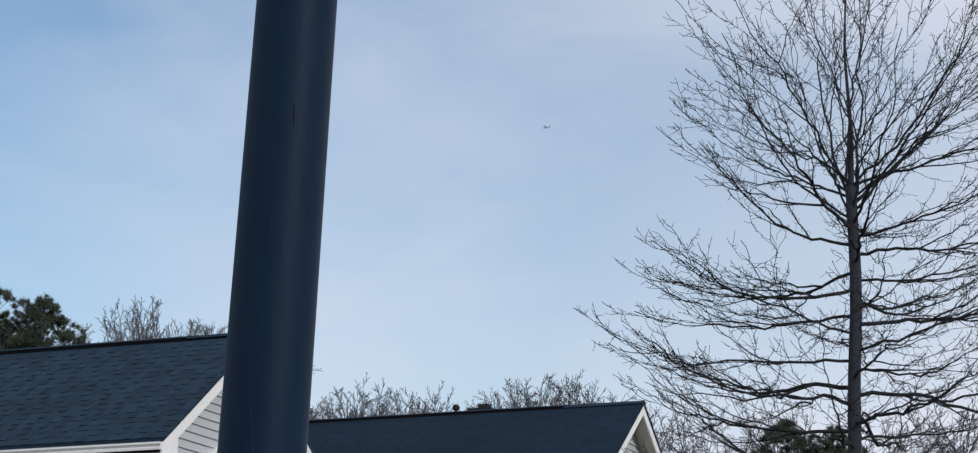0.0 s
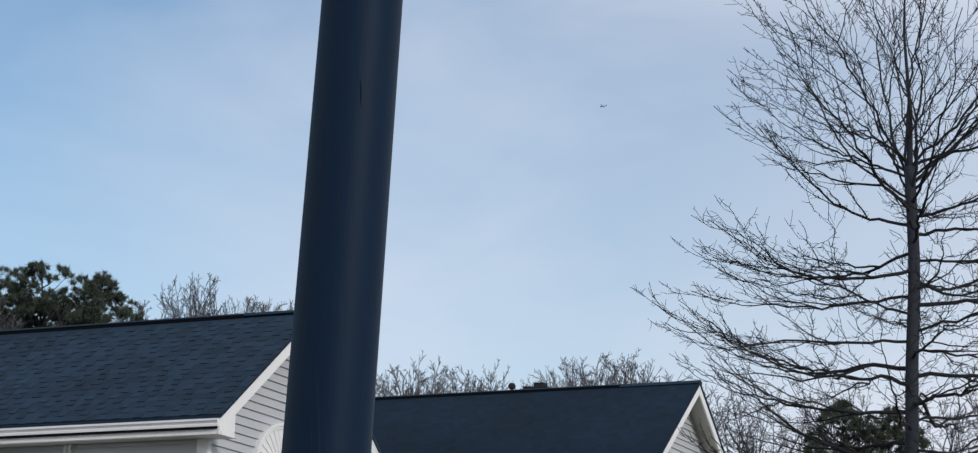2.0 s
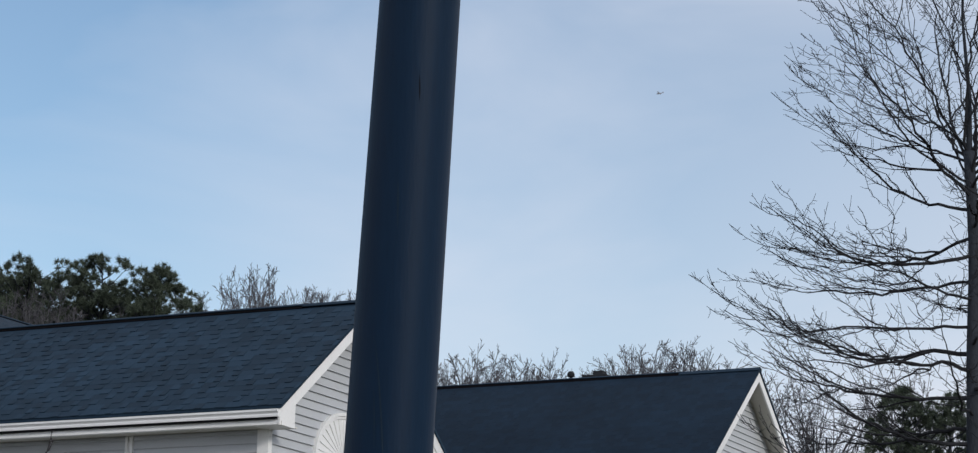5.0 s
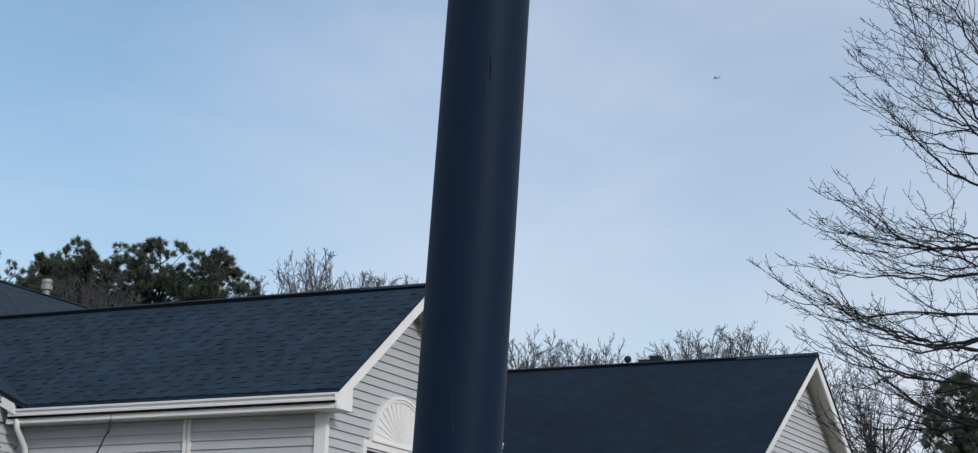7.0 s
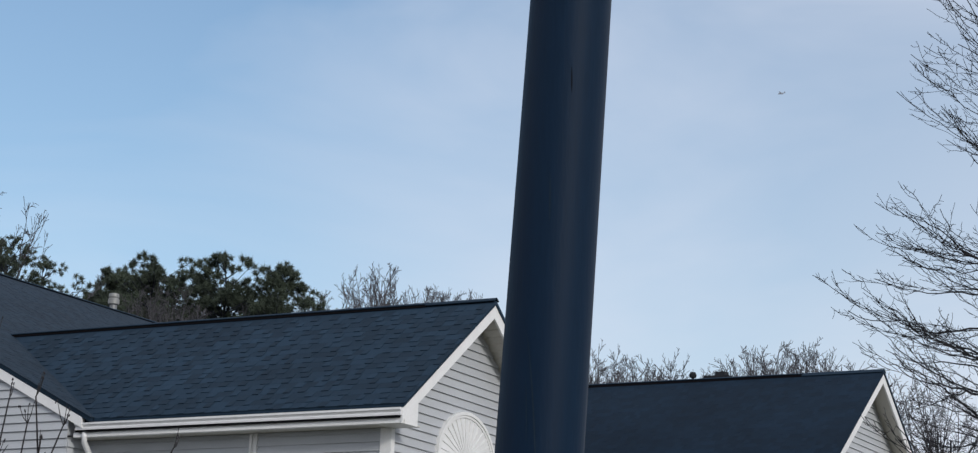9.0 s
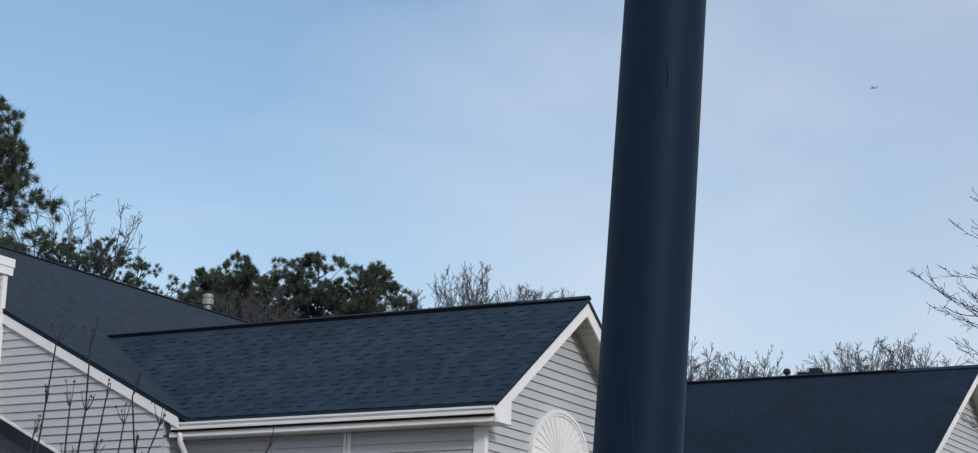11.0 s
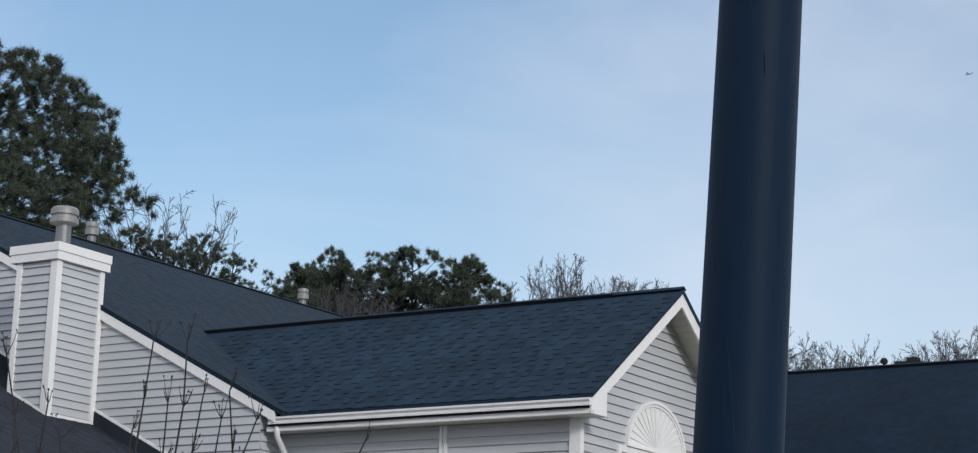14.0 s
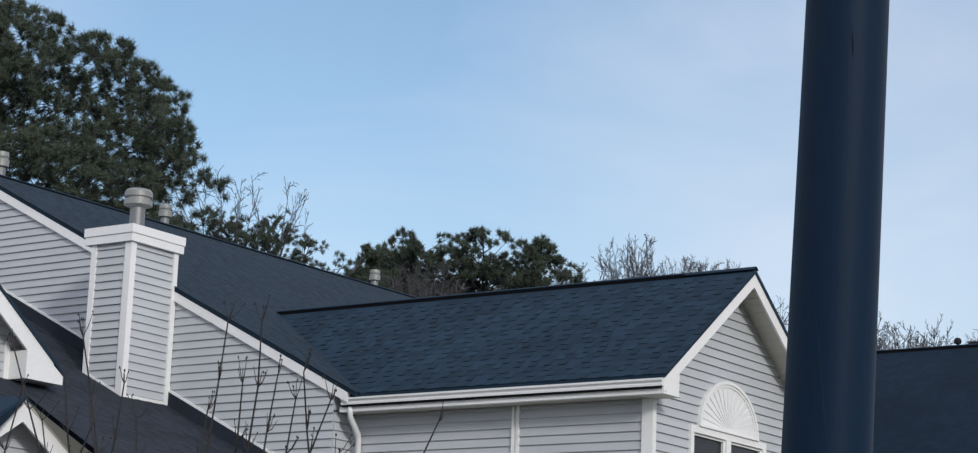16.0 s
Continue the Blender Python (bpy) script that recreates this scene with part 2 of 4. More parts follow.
def lap_board(c, put, base):
    """One lap board with a drip groove along its foot; c: its four corners, put: places (along, proud, height), base: the foot of its course."""
    (l0, a), (r0, _), (l1, b), (r1, _) = c
    lean = lambda z: max(0.002, LAP * (1 - (z - base) / COURSE))
    m = min(max(a + 0.0005, base + GROOVE), b - 0.001)
    k = (m - a) / (b - a)
    lm, rm = l0 + (l1 - l0) * k, r0 + (r1 - r0) * k
    v = [put(u, d, z) for u, d, z in ((l0, 0.001, a), (r0, 0.001, a), (lm, 0.001, m), (rm, 0.001, m), (lm, lean(m), m), (rm, lean(m), m), (l1, lean(b), b), (r1, lean(b), b))]
    return Geo().add(v, [(0, 1, 3, 2), (2, 3, 5, 4), (4, 5, 7, 6), (2, 4, 6), (3, 7, 5)])


def siding_y(parent, y, x_of, z0, z1, z_start=0.0):
    """Lap boards on a wall that faces -y. x_of(z) gives the ends at a height, or None."""
    z = z_start
    while z < z1 - 0.01:
        a, b = max(z, z0), min(z + COURSE, z1)
        lo, hi = x_of(a + 1e-4), x_of(b)
        if b > a + 0.004 and lo and lo[1] - lo[0] > 0.05:
            hi = hi if hi and hi[1] > hi[0] else ((lo[0] + lo[1]) / 2 - 0.01, (lo[0] + lo[1]) / 2 + 0.01)
            part("siding_board", lap_board([(lo[0], a), (lo[1], a), (hi[0], b), (hi[1], b)], lambda u, d, z: (u, y - d, z), z), SIDING, parent)
        z += COURSE


def siding_x(parent, x, y_of, z0, z1, z_start=0.0):
    """Lap boards on a wall that faces +x."""
    z = z_start
    while z < z1 - 0.01:
        a, b = max(z, z0), min(z + COURSE, z1)
        lo, hi = y_of(a + 1e-4), y_of(b)
        if b > a + 0.004 and lo and lo[1] - lo[0] > 0.05:
            hi = hi if hi and hi[1] > hi[0] else ((lo[0] + lo[1]) / 2 - 0.01, (lo[0] + lo[1]) / 2 + 0.01)
            part("siding_board", lap_board([(lo[0], a), (lo[1], a), (hi[0], b), (hi[1], b)], lambda u, d, z: (x + d, u, z), z), SIDING, parent)
        z += COURSE


def slab(poly, thick):
    return Geo().prism(poly, (0, 0, -thick))


def roof_slope(parent, poly, soffit=True, thick=0.05):
    """One roof plane: dark deck, and the pale soffit right under it."""
    deck = part("roof", slab(poly, thick), SHINGLE, parent)
    if soffit:
        end = max(p[0] for p in poly) - 0.055
        part("soffit", Geo().prism([(min(x, end), y, z - 0.053) for x, y, z in poly], (0, 0, -0.02)), SOFFIT, parent, "pale vinyl soffit")
    return deck


def shingles(deck, o, u, v, length, nv, inside, single=None, seed=1, expo=0.145, tab=0.30, mat=None, relief=1.0):
    """Laminated shingle tabs laid in courses; those for which single() is true are objects, the rest one mesh."""
    rnd = random.Random(seed)
    o, u, v = Vector(o), Vector(u).normalized(), Vector(v).normalized()
    n = u.cross(v).normalized()
    if n.z < 0:
        n = -n
    basis = Matrix((u, v, n)).transposed().to_4x4()
    rest, meshes = Geo(), []
    quads = [(3, 2, 1, 0), (4, 5, 6, 7), (0, 1, 5, 4), (1, 2, 6, 5), (2, 3, 7, 6), (3, 0, 4, 7)]
    mat = mat or SHINGLE
    proud = [relief * q for q in (0.004, 0.013, 0.005, 0.014, 0.004, 0.011)]
    wide = [tab * q for q in (0.44, 0.36, 0.62, 0.30, 0.80, 0.44)]

    def corners(w, h, lo):
        return [Vector(c) for c in ((0, 0, -0.004), (w, 0, -0.004), (w, h, -0.004), (0, h, -0.004), (0, 0, lo), (w, 0, lo), (w, h, 0.003), (0, h, 0.003))]

    for k in range(6):
        meshes.append(Geo().add(corners(wide[k], expo + 0.01, proud[k]), quads).mesh("shingle", mat))
    for j in range(nv):
        pos, odd = 0.0, rnd.randrange(2)
        while pos < length - 0.03:
            k = 2 * rnd.randrange(3) + odd
            odd = 1 - odd
            w = min(wide[k] * (1 if pos else rnd.uniform(0.3, 1)), length - pos)
            c = o + u * pos + v * (j * expo)
            if inside(c, c + u * w + v * expo):
                m = Matrix.Translation(c) @ basis
                if single and single(c):
                    ob = part("shingle", meshes[k], None, deck)
                    ob.matrix_basis = m @ Matrix.Diagonal((w / wide[k], 1, 1, 1))
                else:
                    rest.add([m @ p for p in corners(w, expo + 0.01, proud[k])], quads)
            pos += w
    if rest.v:
        tagged(part("shingle_field", rest, mat, deck), kind="stuff")


house = thing("townhouse", "grey vinyl-sided townhouse with dark shingle roofs and white trim", "house")

# wing with the gable end
RY, RZ, PITCH = 2.34, 7.51, 0.744          # ridge line and slope
EY0, EY1 = 0.05, 4.63                      # eaves
WX, WY0, WY1 = -0.38, 0.44, 4.24           # walls
az_ = lambda y: RZ - PITCH * abs(y - RY)
MRX, MRZ = -12.55, 9.76                    # ridge of the main block, slope 6 in 12
mz = lambda x: MRZ - 0.5 * abs(x - MRX)
vx = lambda z: MRX + (MRZ - z) / 0.5       # where the main roof passes that height

front_deck = roof_slope(house, [(0.03, EY0, az_(EY0)), (0.03, RY, RZ), (vx(RZ), RY, RZ), (vx(az_(EY0)), EY0, az_(EY0))])
roof_slope(house, [(0.03, RY, RZ), (0.03, EY1, az_(EY1)), (vx(az_(EY1)), EY1, az_(EY1)), (vx(RZ), RY, RZ)])


def ridge_vent(parent, a, b, across, pitch, vent_end, w=0.05):
    """A shingled ridge cap, raised over a black vent slot that stops short of the gable end."""
    a, b, n = Vector(a), Vector(b), Vector(across)
    h, up = 0.030, Vector((0, 0, 1))
    dn = up * (w * pitch)
    e = a.lerp(b, vent_end)
    slot = [a - n * w - dn + up * 0.012, a - n * w + up * (h - 0.02), a + up * h, a + n * w + up * (h - 0.02), a + n * w - dn + up * 0.012]
    part("vent_slot", Geo().prism(slot, e - a), BLACK, parent, "black ridge vent slot")
    for p, q, lift, fall in ((a, e, h + 0.002, 0.022), (e, b, 0.03, w * pitch)):
        edge, drop = n * (w + 0.012), up * fall
        ring = [p - edge - drop + up * lift, p + up * lift, p + edge - drop + up * lift]
        ring += [p + edge - drop + up * (lift + 0.010), p + up * (lift + 0.014), p - edge - drop + up * (lift + 0.010)]
        part("ridge_cap", Geo().prism(ring, q - p), SHINGLE, parent, "dark shingle ridge cap")


ridge_vent(house, (-8.05, RY, RZ), (0.035, RY, RZ), (0, 1, 0), PITCH, 0.87)

wing_front = part("wall", box(-5.2, WX, WY0, WY0 + 0.15, 0, 5.57), SIDING, house)
WZ0, WZ1, WYA, WYB = 3.75, 5.365, 1.345, 3.375   # window opening
up_ = lambda y: az_(y) - 0.08
g = Geo()
for ring in ([(WY0, 0), (WYA, 0), (WYA, up_(WYA)), (WY0, up_(WY0))], [(WYA, 0), (WYB, 0), (WYB, WZ0), (WYA, WZ0)],
             [(WYA, WZ1), (WYB, WZ1), (WYB, up_(WYB)), (RY, up_(RY)), (WYA, up_(WYA))], [(WYB, 0), (WY1, 0), (WY1, up_(WY1)), (WYB, up_(WYB))]):
    g.prism([(WX - 0.15, y, z) for y, z in ring], (0.15, 0, 0))
wing_gable = part("wall", g, SIDING, house)
part("wall", box(-12.5, WX - 0.15, WY1 - 0.15, WY1, 0, 5.8), SIDING, house)
siding_y(wing_front, WY0, lambda z: (-5.0, -2.43), 0, 5.57, 0.02)
siding_y(wing_front, WY0, lambda z: (-2.32, -0.50), 0, 5.57, 0.02)


def gable_ends(z):
    top = az_(WY0) - 0.08
    k = max(0.0, (z - top) / PITCH)
    return (WY0 + 0.03 + k, WY1 - k)


def gable_left(z):
    a, b = gable_ends(z)
    return (a, min(b, WYA))


def gable_right(z):
    a, b = gable_ends(z)
    return (max(a, WYB), b)


siding_x(wing_gable, WX, gable_ends, 0, WZ0, 0.02)
siding_x(wing_gable, WX, gable_left, WZ0, WZ1, 0.02)
siding_x(wing_gable, WX, gable_right, WZ0, WZ1, 0.02)
siding_x(wing_gable, WX, gable_ends, WZ1, RZ - 0.1, 0.02)

part("corner_board", box(-0.50, WX + 0.038, WY0 - 0.038, WY0 + 0.05, 0, 5.57), TRIM, house, "white corner board")
g = box(-2.43, -2.32, WY0 - 0.012, WY0 - 0.001, 0, 5.57).box(-2.43, -2.395, WY0 - 0.040, WY0 - 0.0125, 0, 5.57).box(-2.355, -2.32, WY0 - 0.040, WY0 - 0.0125, 0, 5.57)
part("batten", g, TRIM, house, "white vertical joint trim with two ribs")
part("eave_soffit", box(-5.0, WX + 0.36, 0.15, WY0 + 0.1, 5.575, 5.59), SOFFIT, house)
part("eave_soffit", box(-12, WX + 0.36, WY1 - 0.1, 4.5, 5.575, 5.59), SOFFIT, house)
part("fascia", box(-4.75, -0.02, 0.13, 0.155, 5.66, az_(0.13) - 0.06), TRIM, house, "white fascia board")
part("eave_trim", box(-4.98, -0.02, 0.07, 0.155, 5.566, 5.628), TRIM, house, "white eave trim board")
# solid black strip drawn in place of the shade below the gutter
part("gutter_shade_strip", box(-4.9, -0.03, 0.028, 0.15, 5.629, 5.652), BLACK, house, "black strip standing for the shade under the gutter")
part("fascia", box(-4.75, -0.02, 4.52, 4.545, 5.56, az_(4.53) - 0.06), TRIM, house, "white fascia board")


def gutter(parent, x0, x1, ytop, z, sign=1):
    prof = [(0.128, 0.0), (0.122, 0.0), (0.122, -0.085), (0.045, -0.085), (0.036, -0.05), (0.006, -0.02), (0.006, -0.006), (0.016, -0.006), (0.016, 0.0),
            (0.0, 0.0), (0.0, -0.024), (0.030, -0.052), (0.030, -0.062), (0.016, -0.066), (0.018, -0.092), (0.128, -0.092)]
    g = Geo().prism([(x0, ytop + sign * a, z + b) for a, b in prof], (x1 - x0, 0, 0))
    ends = [(0.128, 0.0), (0.0, 0.0), (0.0, -0.024), (0.030, -0.052), (0.030, -0.062), (0.016, -0.066), (0.018, -0.092), (0.128, -0.092)]
    for x in (x0 - 0.004, x1):
        g.prism([(x, ytop + sign * a, z + b) for a, b in ends], (0.004, 0, 0))
    return part("gutter", g, GUTTER, parent, "white aluminium eaves gutter")


gutter(house, -4.92, -0.004, 0.0, 5.745)
gutter(house, -4.0, -0.004, 4.68, 5.745, -1)
g = Geo().tube([(-4.80, 0.075, 5.66), (-4.80, 0.075, 5.56), (-4.81, 0.09, 5.50), (-4.86, 0.34, 5.30), (-4.87, 0.375, 5.22), (-4.87, 0.375, 0.1)], [0.038] * 6, 12)
part("downspout", g, GUTTER, house, "white downspout with an elbow", smooth=True)


def rake(parent, pts, high, depth, label="white rake board"):
    """A board that follows a slope, hung from the points given; depth is the push vector."""
    (a, b) = [Vector(p) for p in pts]
    dn = Vector((0, 0, -high))
    return part("rake_board", Geo().prism([a, b, b + dn, a + dn], depth), TRIM, parent, label)


D = 0.052
rake(house, ((-0.02, EY0 + 0.01, az_(EY0 + 0.01) - D), (-0.02, RY, RZ - D)), 0.18, (0.03, 0, 0))
rake(house, ((-0.02, RY, RZ - D), (-0.02, EY1 - 0.01, az_(EY1 - 0.01) - D)), 0.18, (0.03, 0, 0))
part("eave_return", Geo().prism([(WX - 0.02, 0.132, 5.565), (WX - 0.02, 0.45, 5.565), (WX - 0.02, 0.45, az_(0.45) - 0.08), (WX - 0.02, 0.132, az_(0.132) - 0.08)], (0.395, 0, 0)), TRIM, house, "white boxed eave return")
part("eave_return", Geo().prism([(WX - 0.02, 4.23, 5.565), (WX - 0.02, 4.548, 5.565), (WX - 0.02, 4.548, az_(4.548) - 0.08), (WX - 0.02, 4.23, az_(4.23) - 0.08)], (0.395, 0, 0)), TRIM, house, "white boxed eave return")

for k in range(22):
    y = RY + 0.12 + 0.1 * k
    if y < 4.2:
        part("soffit_rib", Geo().prism([(WX, y, az_(y) - 0.074), (WX, y + 0.012, az_(y + 0.012) - 0.074), (WX, y + 0.012, az_(y + 0.012) - 0.086), (WX, y, az_(y) - 0.086)], (0.355, 0, 0)), SOFFIT, house)
# twin window with a sunburst panel above
win = part("window", box(WX - 0.149, WX - 0.12, WYA, WYB, WZ0, WZ1), DARK, house)
F = 0.085
for nm, b in (("head", (WX, WX + 0.045, WYA, WYB, WZ1 - F, WZ1)), ("sill", (WX, WX + 0.06, WYA - 0.03, WYB + 0.03, WZ0 - 0.06, WZ0)),
              ("jamb", (WX, WX + 0.044, WYA, WYA + F, WZ0, WZ1 - F)), ("jamb", (WX, WX + 0.044, WYB - F, WYB, WZ0, WZ1 - F)),
              ("mullion", (WX, WX + 0.044, RY - 0.06, RY + 0.06, WZ0, WZ1 - F))):
    part(nm, box(*b), TRIM, win, "white window trim")
for a, b in ((WYA + F, RY - 0.06), (RY + 0.06, WYB - F)):
    part("pane", box(WX - 0.03, WX - 0.024, a + 0.03, b - 0.03, WZ0 + 0.03, WZ1 - F - 0.03), GLASS, win, "dark reflecting glass pane")
    for q in ((a, a + 0.03, WZ0, WZ1 - F), (b - 0.03, b, WZ0, WZ1 - F), (a + 0.03, b - 0.03, WZ1 - F - 0.03, WZ1 - F), (a + 0.03, b - 0.03, WZ0, WZ0 + 0.03)):
        part("sash", box(WX - 0.05, WX + 0.012, *q), TRIM, win)
SA, SB, SZ = 0.795, 0.675, WZ1 + 0.004
burst = part("sunburst_panel", Geo().prism([(WX + 0.001, RY + (SA - 0.05) * math.cos(math.pi * k / 24), SZ + (SB - 0.05) * math.sin(math.pi * k / 24)) for k in range(25)], (0.033, 0, 0)), TRIM, house, "white half-round sunburst panel")
g = Geo()
for k in range(32):
    a, b = math.pi * k / 32, math.pi * (k + 1) / 32
    for outer, inner, deep in ((0.0, 0.042, 0.062), (0.043, 0.078, 0.048)):
        q = [(RY + (SA - s) * math.cos(c), SZ + (SB - s) * math.sin(c)) for s, c in ((outer, a), (outer, b), (inner, b), (inner, a))]
        g.prism([(WX + 0.001, y, z) for y, z in q], (deep, 0, 0))
part("arch_trim", g, TRIM, burst)
part("arch_base", box(WX + 0.001, WX + 0.068, RY - SA, RY + SA, SZ - 0.002, SZ + 0.03), TRIM, burst)
for k in range(17):
    # each ray is a shallow wedge, high along one edge
    a, h = math.pi * (k + 0.5) / 17, math.pi / 17
    c0 = (RY + 0.03 * math.cos(a), SZ + 0.035 + 0.03 * math.sin(a))
    c1, c2 = [(RY + (SA - 0.085) * math.cos(a + q * h / 2), SZ + 0.01 + (SB - 0.095) * math.sin(a + q * h / 2)) for q in (1, -1)]
    g = Geo().add([(WX + 0.036, *c0), (WX + 0.050, *c1), (WX + 0.036, *c2), (WX + 0.035, *c1)], [(0, 2, 1), (0, 1, 3)])
    part("ray", g, TRIM, burst)

# main block
Y_F, Y_B, MY = -0.01, 17.0, 0.05
main_deck = roof_slope(house, [(MRX, Y_F, MRZ), (-4.66, Y_F, mz(-4.66)), (-4.66, Y_B, mz(-4.66)), (MRX, Y_B, MRZ)], False, 0.07)
roof_slope(house, [(MRX, Y_F, MRZ), (MRX, Y_B, MRZ), (-20.44, Y_B, mz(-20.44)), (-20.44, Y_F, mz(-20.44))], False)
ridge_vent(house, (MRX, Y_B, MRZ - 0.015), (MRX, Y_F, MRZ - 0.015), (1, 0, 0), 0.5, 0.97)
main_wall = part("wall", Geo().prism([(-20.1, MY + 0.002, 0), (-5.06, MY + 0.002, 0), (-5.06, MY + 0.002, mz(-5.06) - 0.08), (MRX, MY + 0.002, MRZ - 0.08), (-20.1, MY + 0.002, mz(-20.1) - 0.08)], (0, 0.15, 0)), SIDING, house)
part("wall", box(-20.1, -5.0, Y_B - 0.5, Y_B - 0.35, 0, 5.9), SIDING, house)
part("wall", box(-20.1, -19.95, WY0 + 0.2, Y_B - 0.5, 0, 5.9), SIDING, house)
part("wall", box(-5.2, -5.05, WY1, Y_B - 0.5, 0, 5.9), SIDING, house)
siding_y(main_wall, MY, lambda z: (max(-20.0, MRX - (MRZ - 0.08 - z) / 0.5), min(-5.06, MRX + (MRZ - 0.08 - z) / 0.5)), 4.0, MRZ - 0.12, 0.062)
rake(house, ((MRX, Y_F, MRZ - D - 0.02), (-4.80, Y_F, mz(-4.80) - D - 0.02)), 0.135, (0, 0.03, 0))
rake(house, ((-20.3, Y_F, mz(-20.3) - D - 0.02), (MRX, Y_F, MRZ - D - 0.02)), 0.155, (0, 0.03, 0))
part("eave_return", Geo().prism([(x, Y_F + 0.031, mz(x) - d) for x, d in ((-5.08, 0.19), (-4.82, 0.19), (-4.82, 0.09), (-5.08, 0.09))], (0, 0.06, 0)), TRIM, house, "white boxed eave return")
side_wall = part("wall", box(-5.201, -5.06, MY + 0.002, WY0, 0, 5.6), SIDING, house)
siding_x(side_wall, -5.06, lambda z: (MY, WY0), 4.0, 5.57, 0.062)

# lower wing in front, with its two gables
nz = lambda x: 7.463 - 0.491 * (x + 11.43)
NRX, NEX, NY0 = -13.2, -4.9, -7.6
low_deck = roof_slope(house, [(NRX, NY0, nz(NRX)), (-5.92, NY0, nz(-5.92)), (-5.92, -3.95, nz(-5.92)), (NEX, -3.95, nz(NEX)), (NEX, MY, nz(NEX)), (NRX, MY, nz(NRX))], False)
roof_slope(house, [(NRX, NY0, nz(NRX)), (NRX, MY, nz(NRX)), (-21.0, MY, nz(NRX) - 0.49 * 7.8), (-21.0, NY0, nz(NRX) - 0.49 * 7.8)], False)
part("wall", box(-20.5, -5.3, NY0 + 0.3, NY0 + 0.45, 0, 4.3), SIDING, house)
part("wall", box(-5.45, -5.3, NY0 + 0.45, MY, 0, 4.3), SIDING, house)
# white flashing, and an added filler below it in the deck's colour
for nm, lo, hi, mt, lb in (("flashing", 0.2, 0.235, TRIM, "white flashing strip"), ("step_flashing", -0.02, 0.198, SHINGLE_GREY, "added filler band in the roof's shingle colour")):
    part(nm, Geo().prism([(-13.0, MY - 0.042, nz(-13.0) + lo), (NEX, MY - 0.042, nz(NEX) + lo), (NEX, MY - 0.042, nz(NEX) + hi), (-13.0, MY - 0.042, nz(-13.0) + hi)], (0, 0.041, 0)), mt, house, lb)


def front_gable(x, yc, zr, half, pitch, wall_low, back, board, ret):
    """A small gable that faces +x, with its roof running back into the slope behind. Its boxed eave returns are flush with the rake."""
    zr_ = lambda y: zr - pitch * abs(y - yc)
    y0, y1 = yc - half, yc + half
    tip = 0.165                                # height of the rake's cut end
    wx = x - 0.33
    for s, ya in ((-1, y0), (1, y1)):
        roof_slope(house, [(x + 0.03, ya, zr_(ya)), (x + 0.03, yc, zr), (back(zr), yc, zr), (back(zr_(ya)), ya, zr_(ya))][::1 if ya == y0 else -1])
        cut = ya - s * (board - tip + 0.05) / pitch
        rake(house, ((x - 0.02, cut, zr_(cut) - D), (x - 0.02, yc, zr - D)), board, (0.03, 0, 0))
        a, b, low = ya - 0.01 * s, ya - ret * s, zr_(ya) - tip
        part("eave_return", Geo().prism([(wx, a, low), (wx, b, low), (wx, b, zr_(b) - 0.075 - (zr_(b) - low) * 0.35), (wx, cut, zr_(cut) - 0.075), (wx, a, zr_(a) - 0.06)], (x + 0.014 - wx, 0, 0)), TRIM, house, "white boxed eave return")
    w = part("wall", Geo().prism([(wx - 0.1, y0 + 0.25, wall_low), (wx - 0.1, y1 - 0.25, wall_low), (wx - 0.1, y1 - 0.25, zr_(y1 - 0.25) - 0.08), (wx - 0.1, yc, zr - 0.08), (wx - 0.1, y0 + 0.25, zr_(y0 + 0.25) - 0.08)], (0.1, 0, 0)), SIDING, house)
    siding_x(w, wx, lambda z: (max(y0 + 0.25, yc - (zr - 0.08 - z) / pitch), min(y1 - 0.25, yc + (zr - 0.08 - z) / pitch)), wall_low, zr - 0.12, wall_low)
    part("corner_board", box(wx, wx + 0.034, y1 - ret - 0.09, y1 - ret - 0.002, wall_low, zr_(y1 - ret) - 0.2), TRIM, house, "white corner board")


back_low = lambda z: -11.43 + (7.463 - z) / 0.491
front_gable(-7.5, -4.55, 7.36, 1.98, 0.765, 5.2, back_low, 0.26, 0.67)
front_gable(-5.5, -5.11, 5.09, 1.25, 0.66, 3.6, back_low, 0.25, 0.6)

# chimney
CX0, CX1, CY0, CY1 = -8.79, -8.06, -0.905, MY - 0.02
CT = 7.985
chim = part("chimney", Geo().prism([(CX0, CY0, nz(CX0)), (CX1, CY0, nz(CX1)), (CX1, CY0, CT + 0.02), (CX0, CY0, CT + 0.02)], (0, CY1 - CY0, 0)), SIDING, house, "grey sided chimney with white trim")
siding_y(chim, CY0, lambda z: (max(CX0 + 0.08, CX0 + 0.02 + (nz(CX0) - z) / 0.491), CX1 - 0.07) if z < nz(CX0) else (CX0 + 0.08, CX1 - 0.07), nz(CX1), CT, 5.72)
siding_x(chim, CX1, lambda z: (CY0 + 0.07, CY1 - 0.08), nz(CX1) + 0.02, CT, 5.72)
T = 0.036
part("corner_board", Geo().prism([(CX0 - 0.004, CY0 - T, nz(CX0)), (CX0 + 0.09, CY0 - T, nz(CX0 + 0.09)), (CX0 + 0.09, CY0 - T, CT), (CX0 - 0.004, CY0 - T, CT)], (0, T, 0)), TRIM, chim, "white corner board")
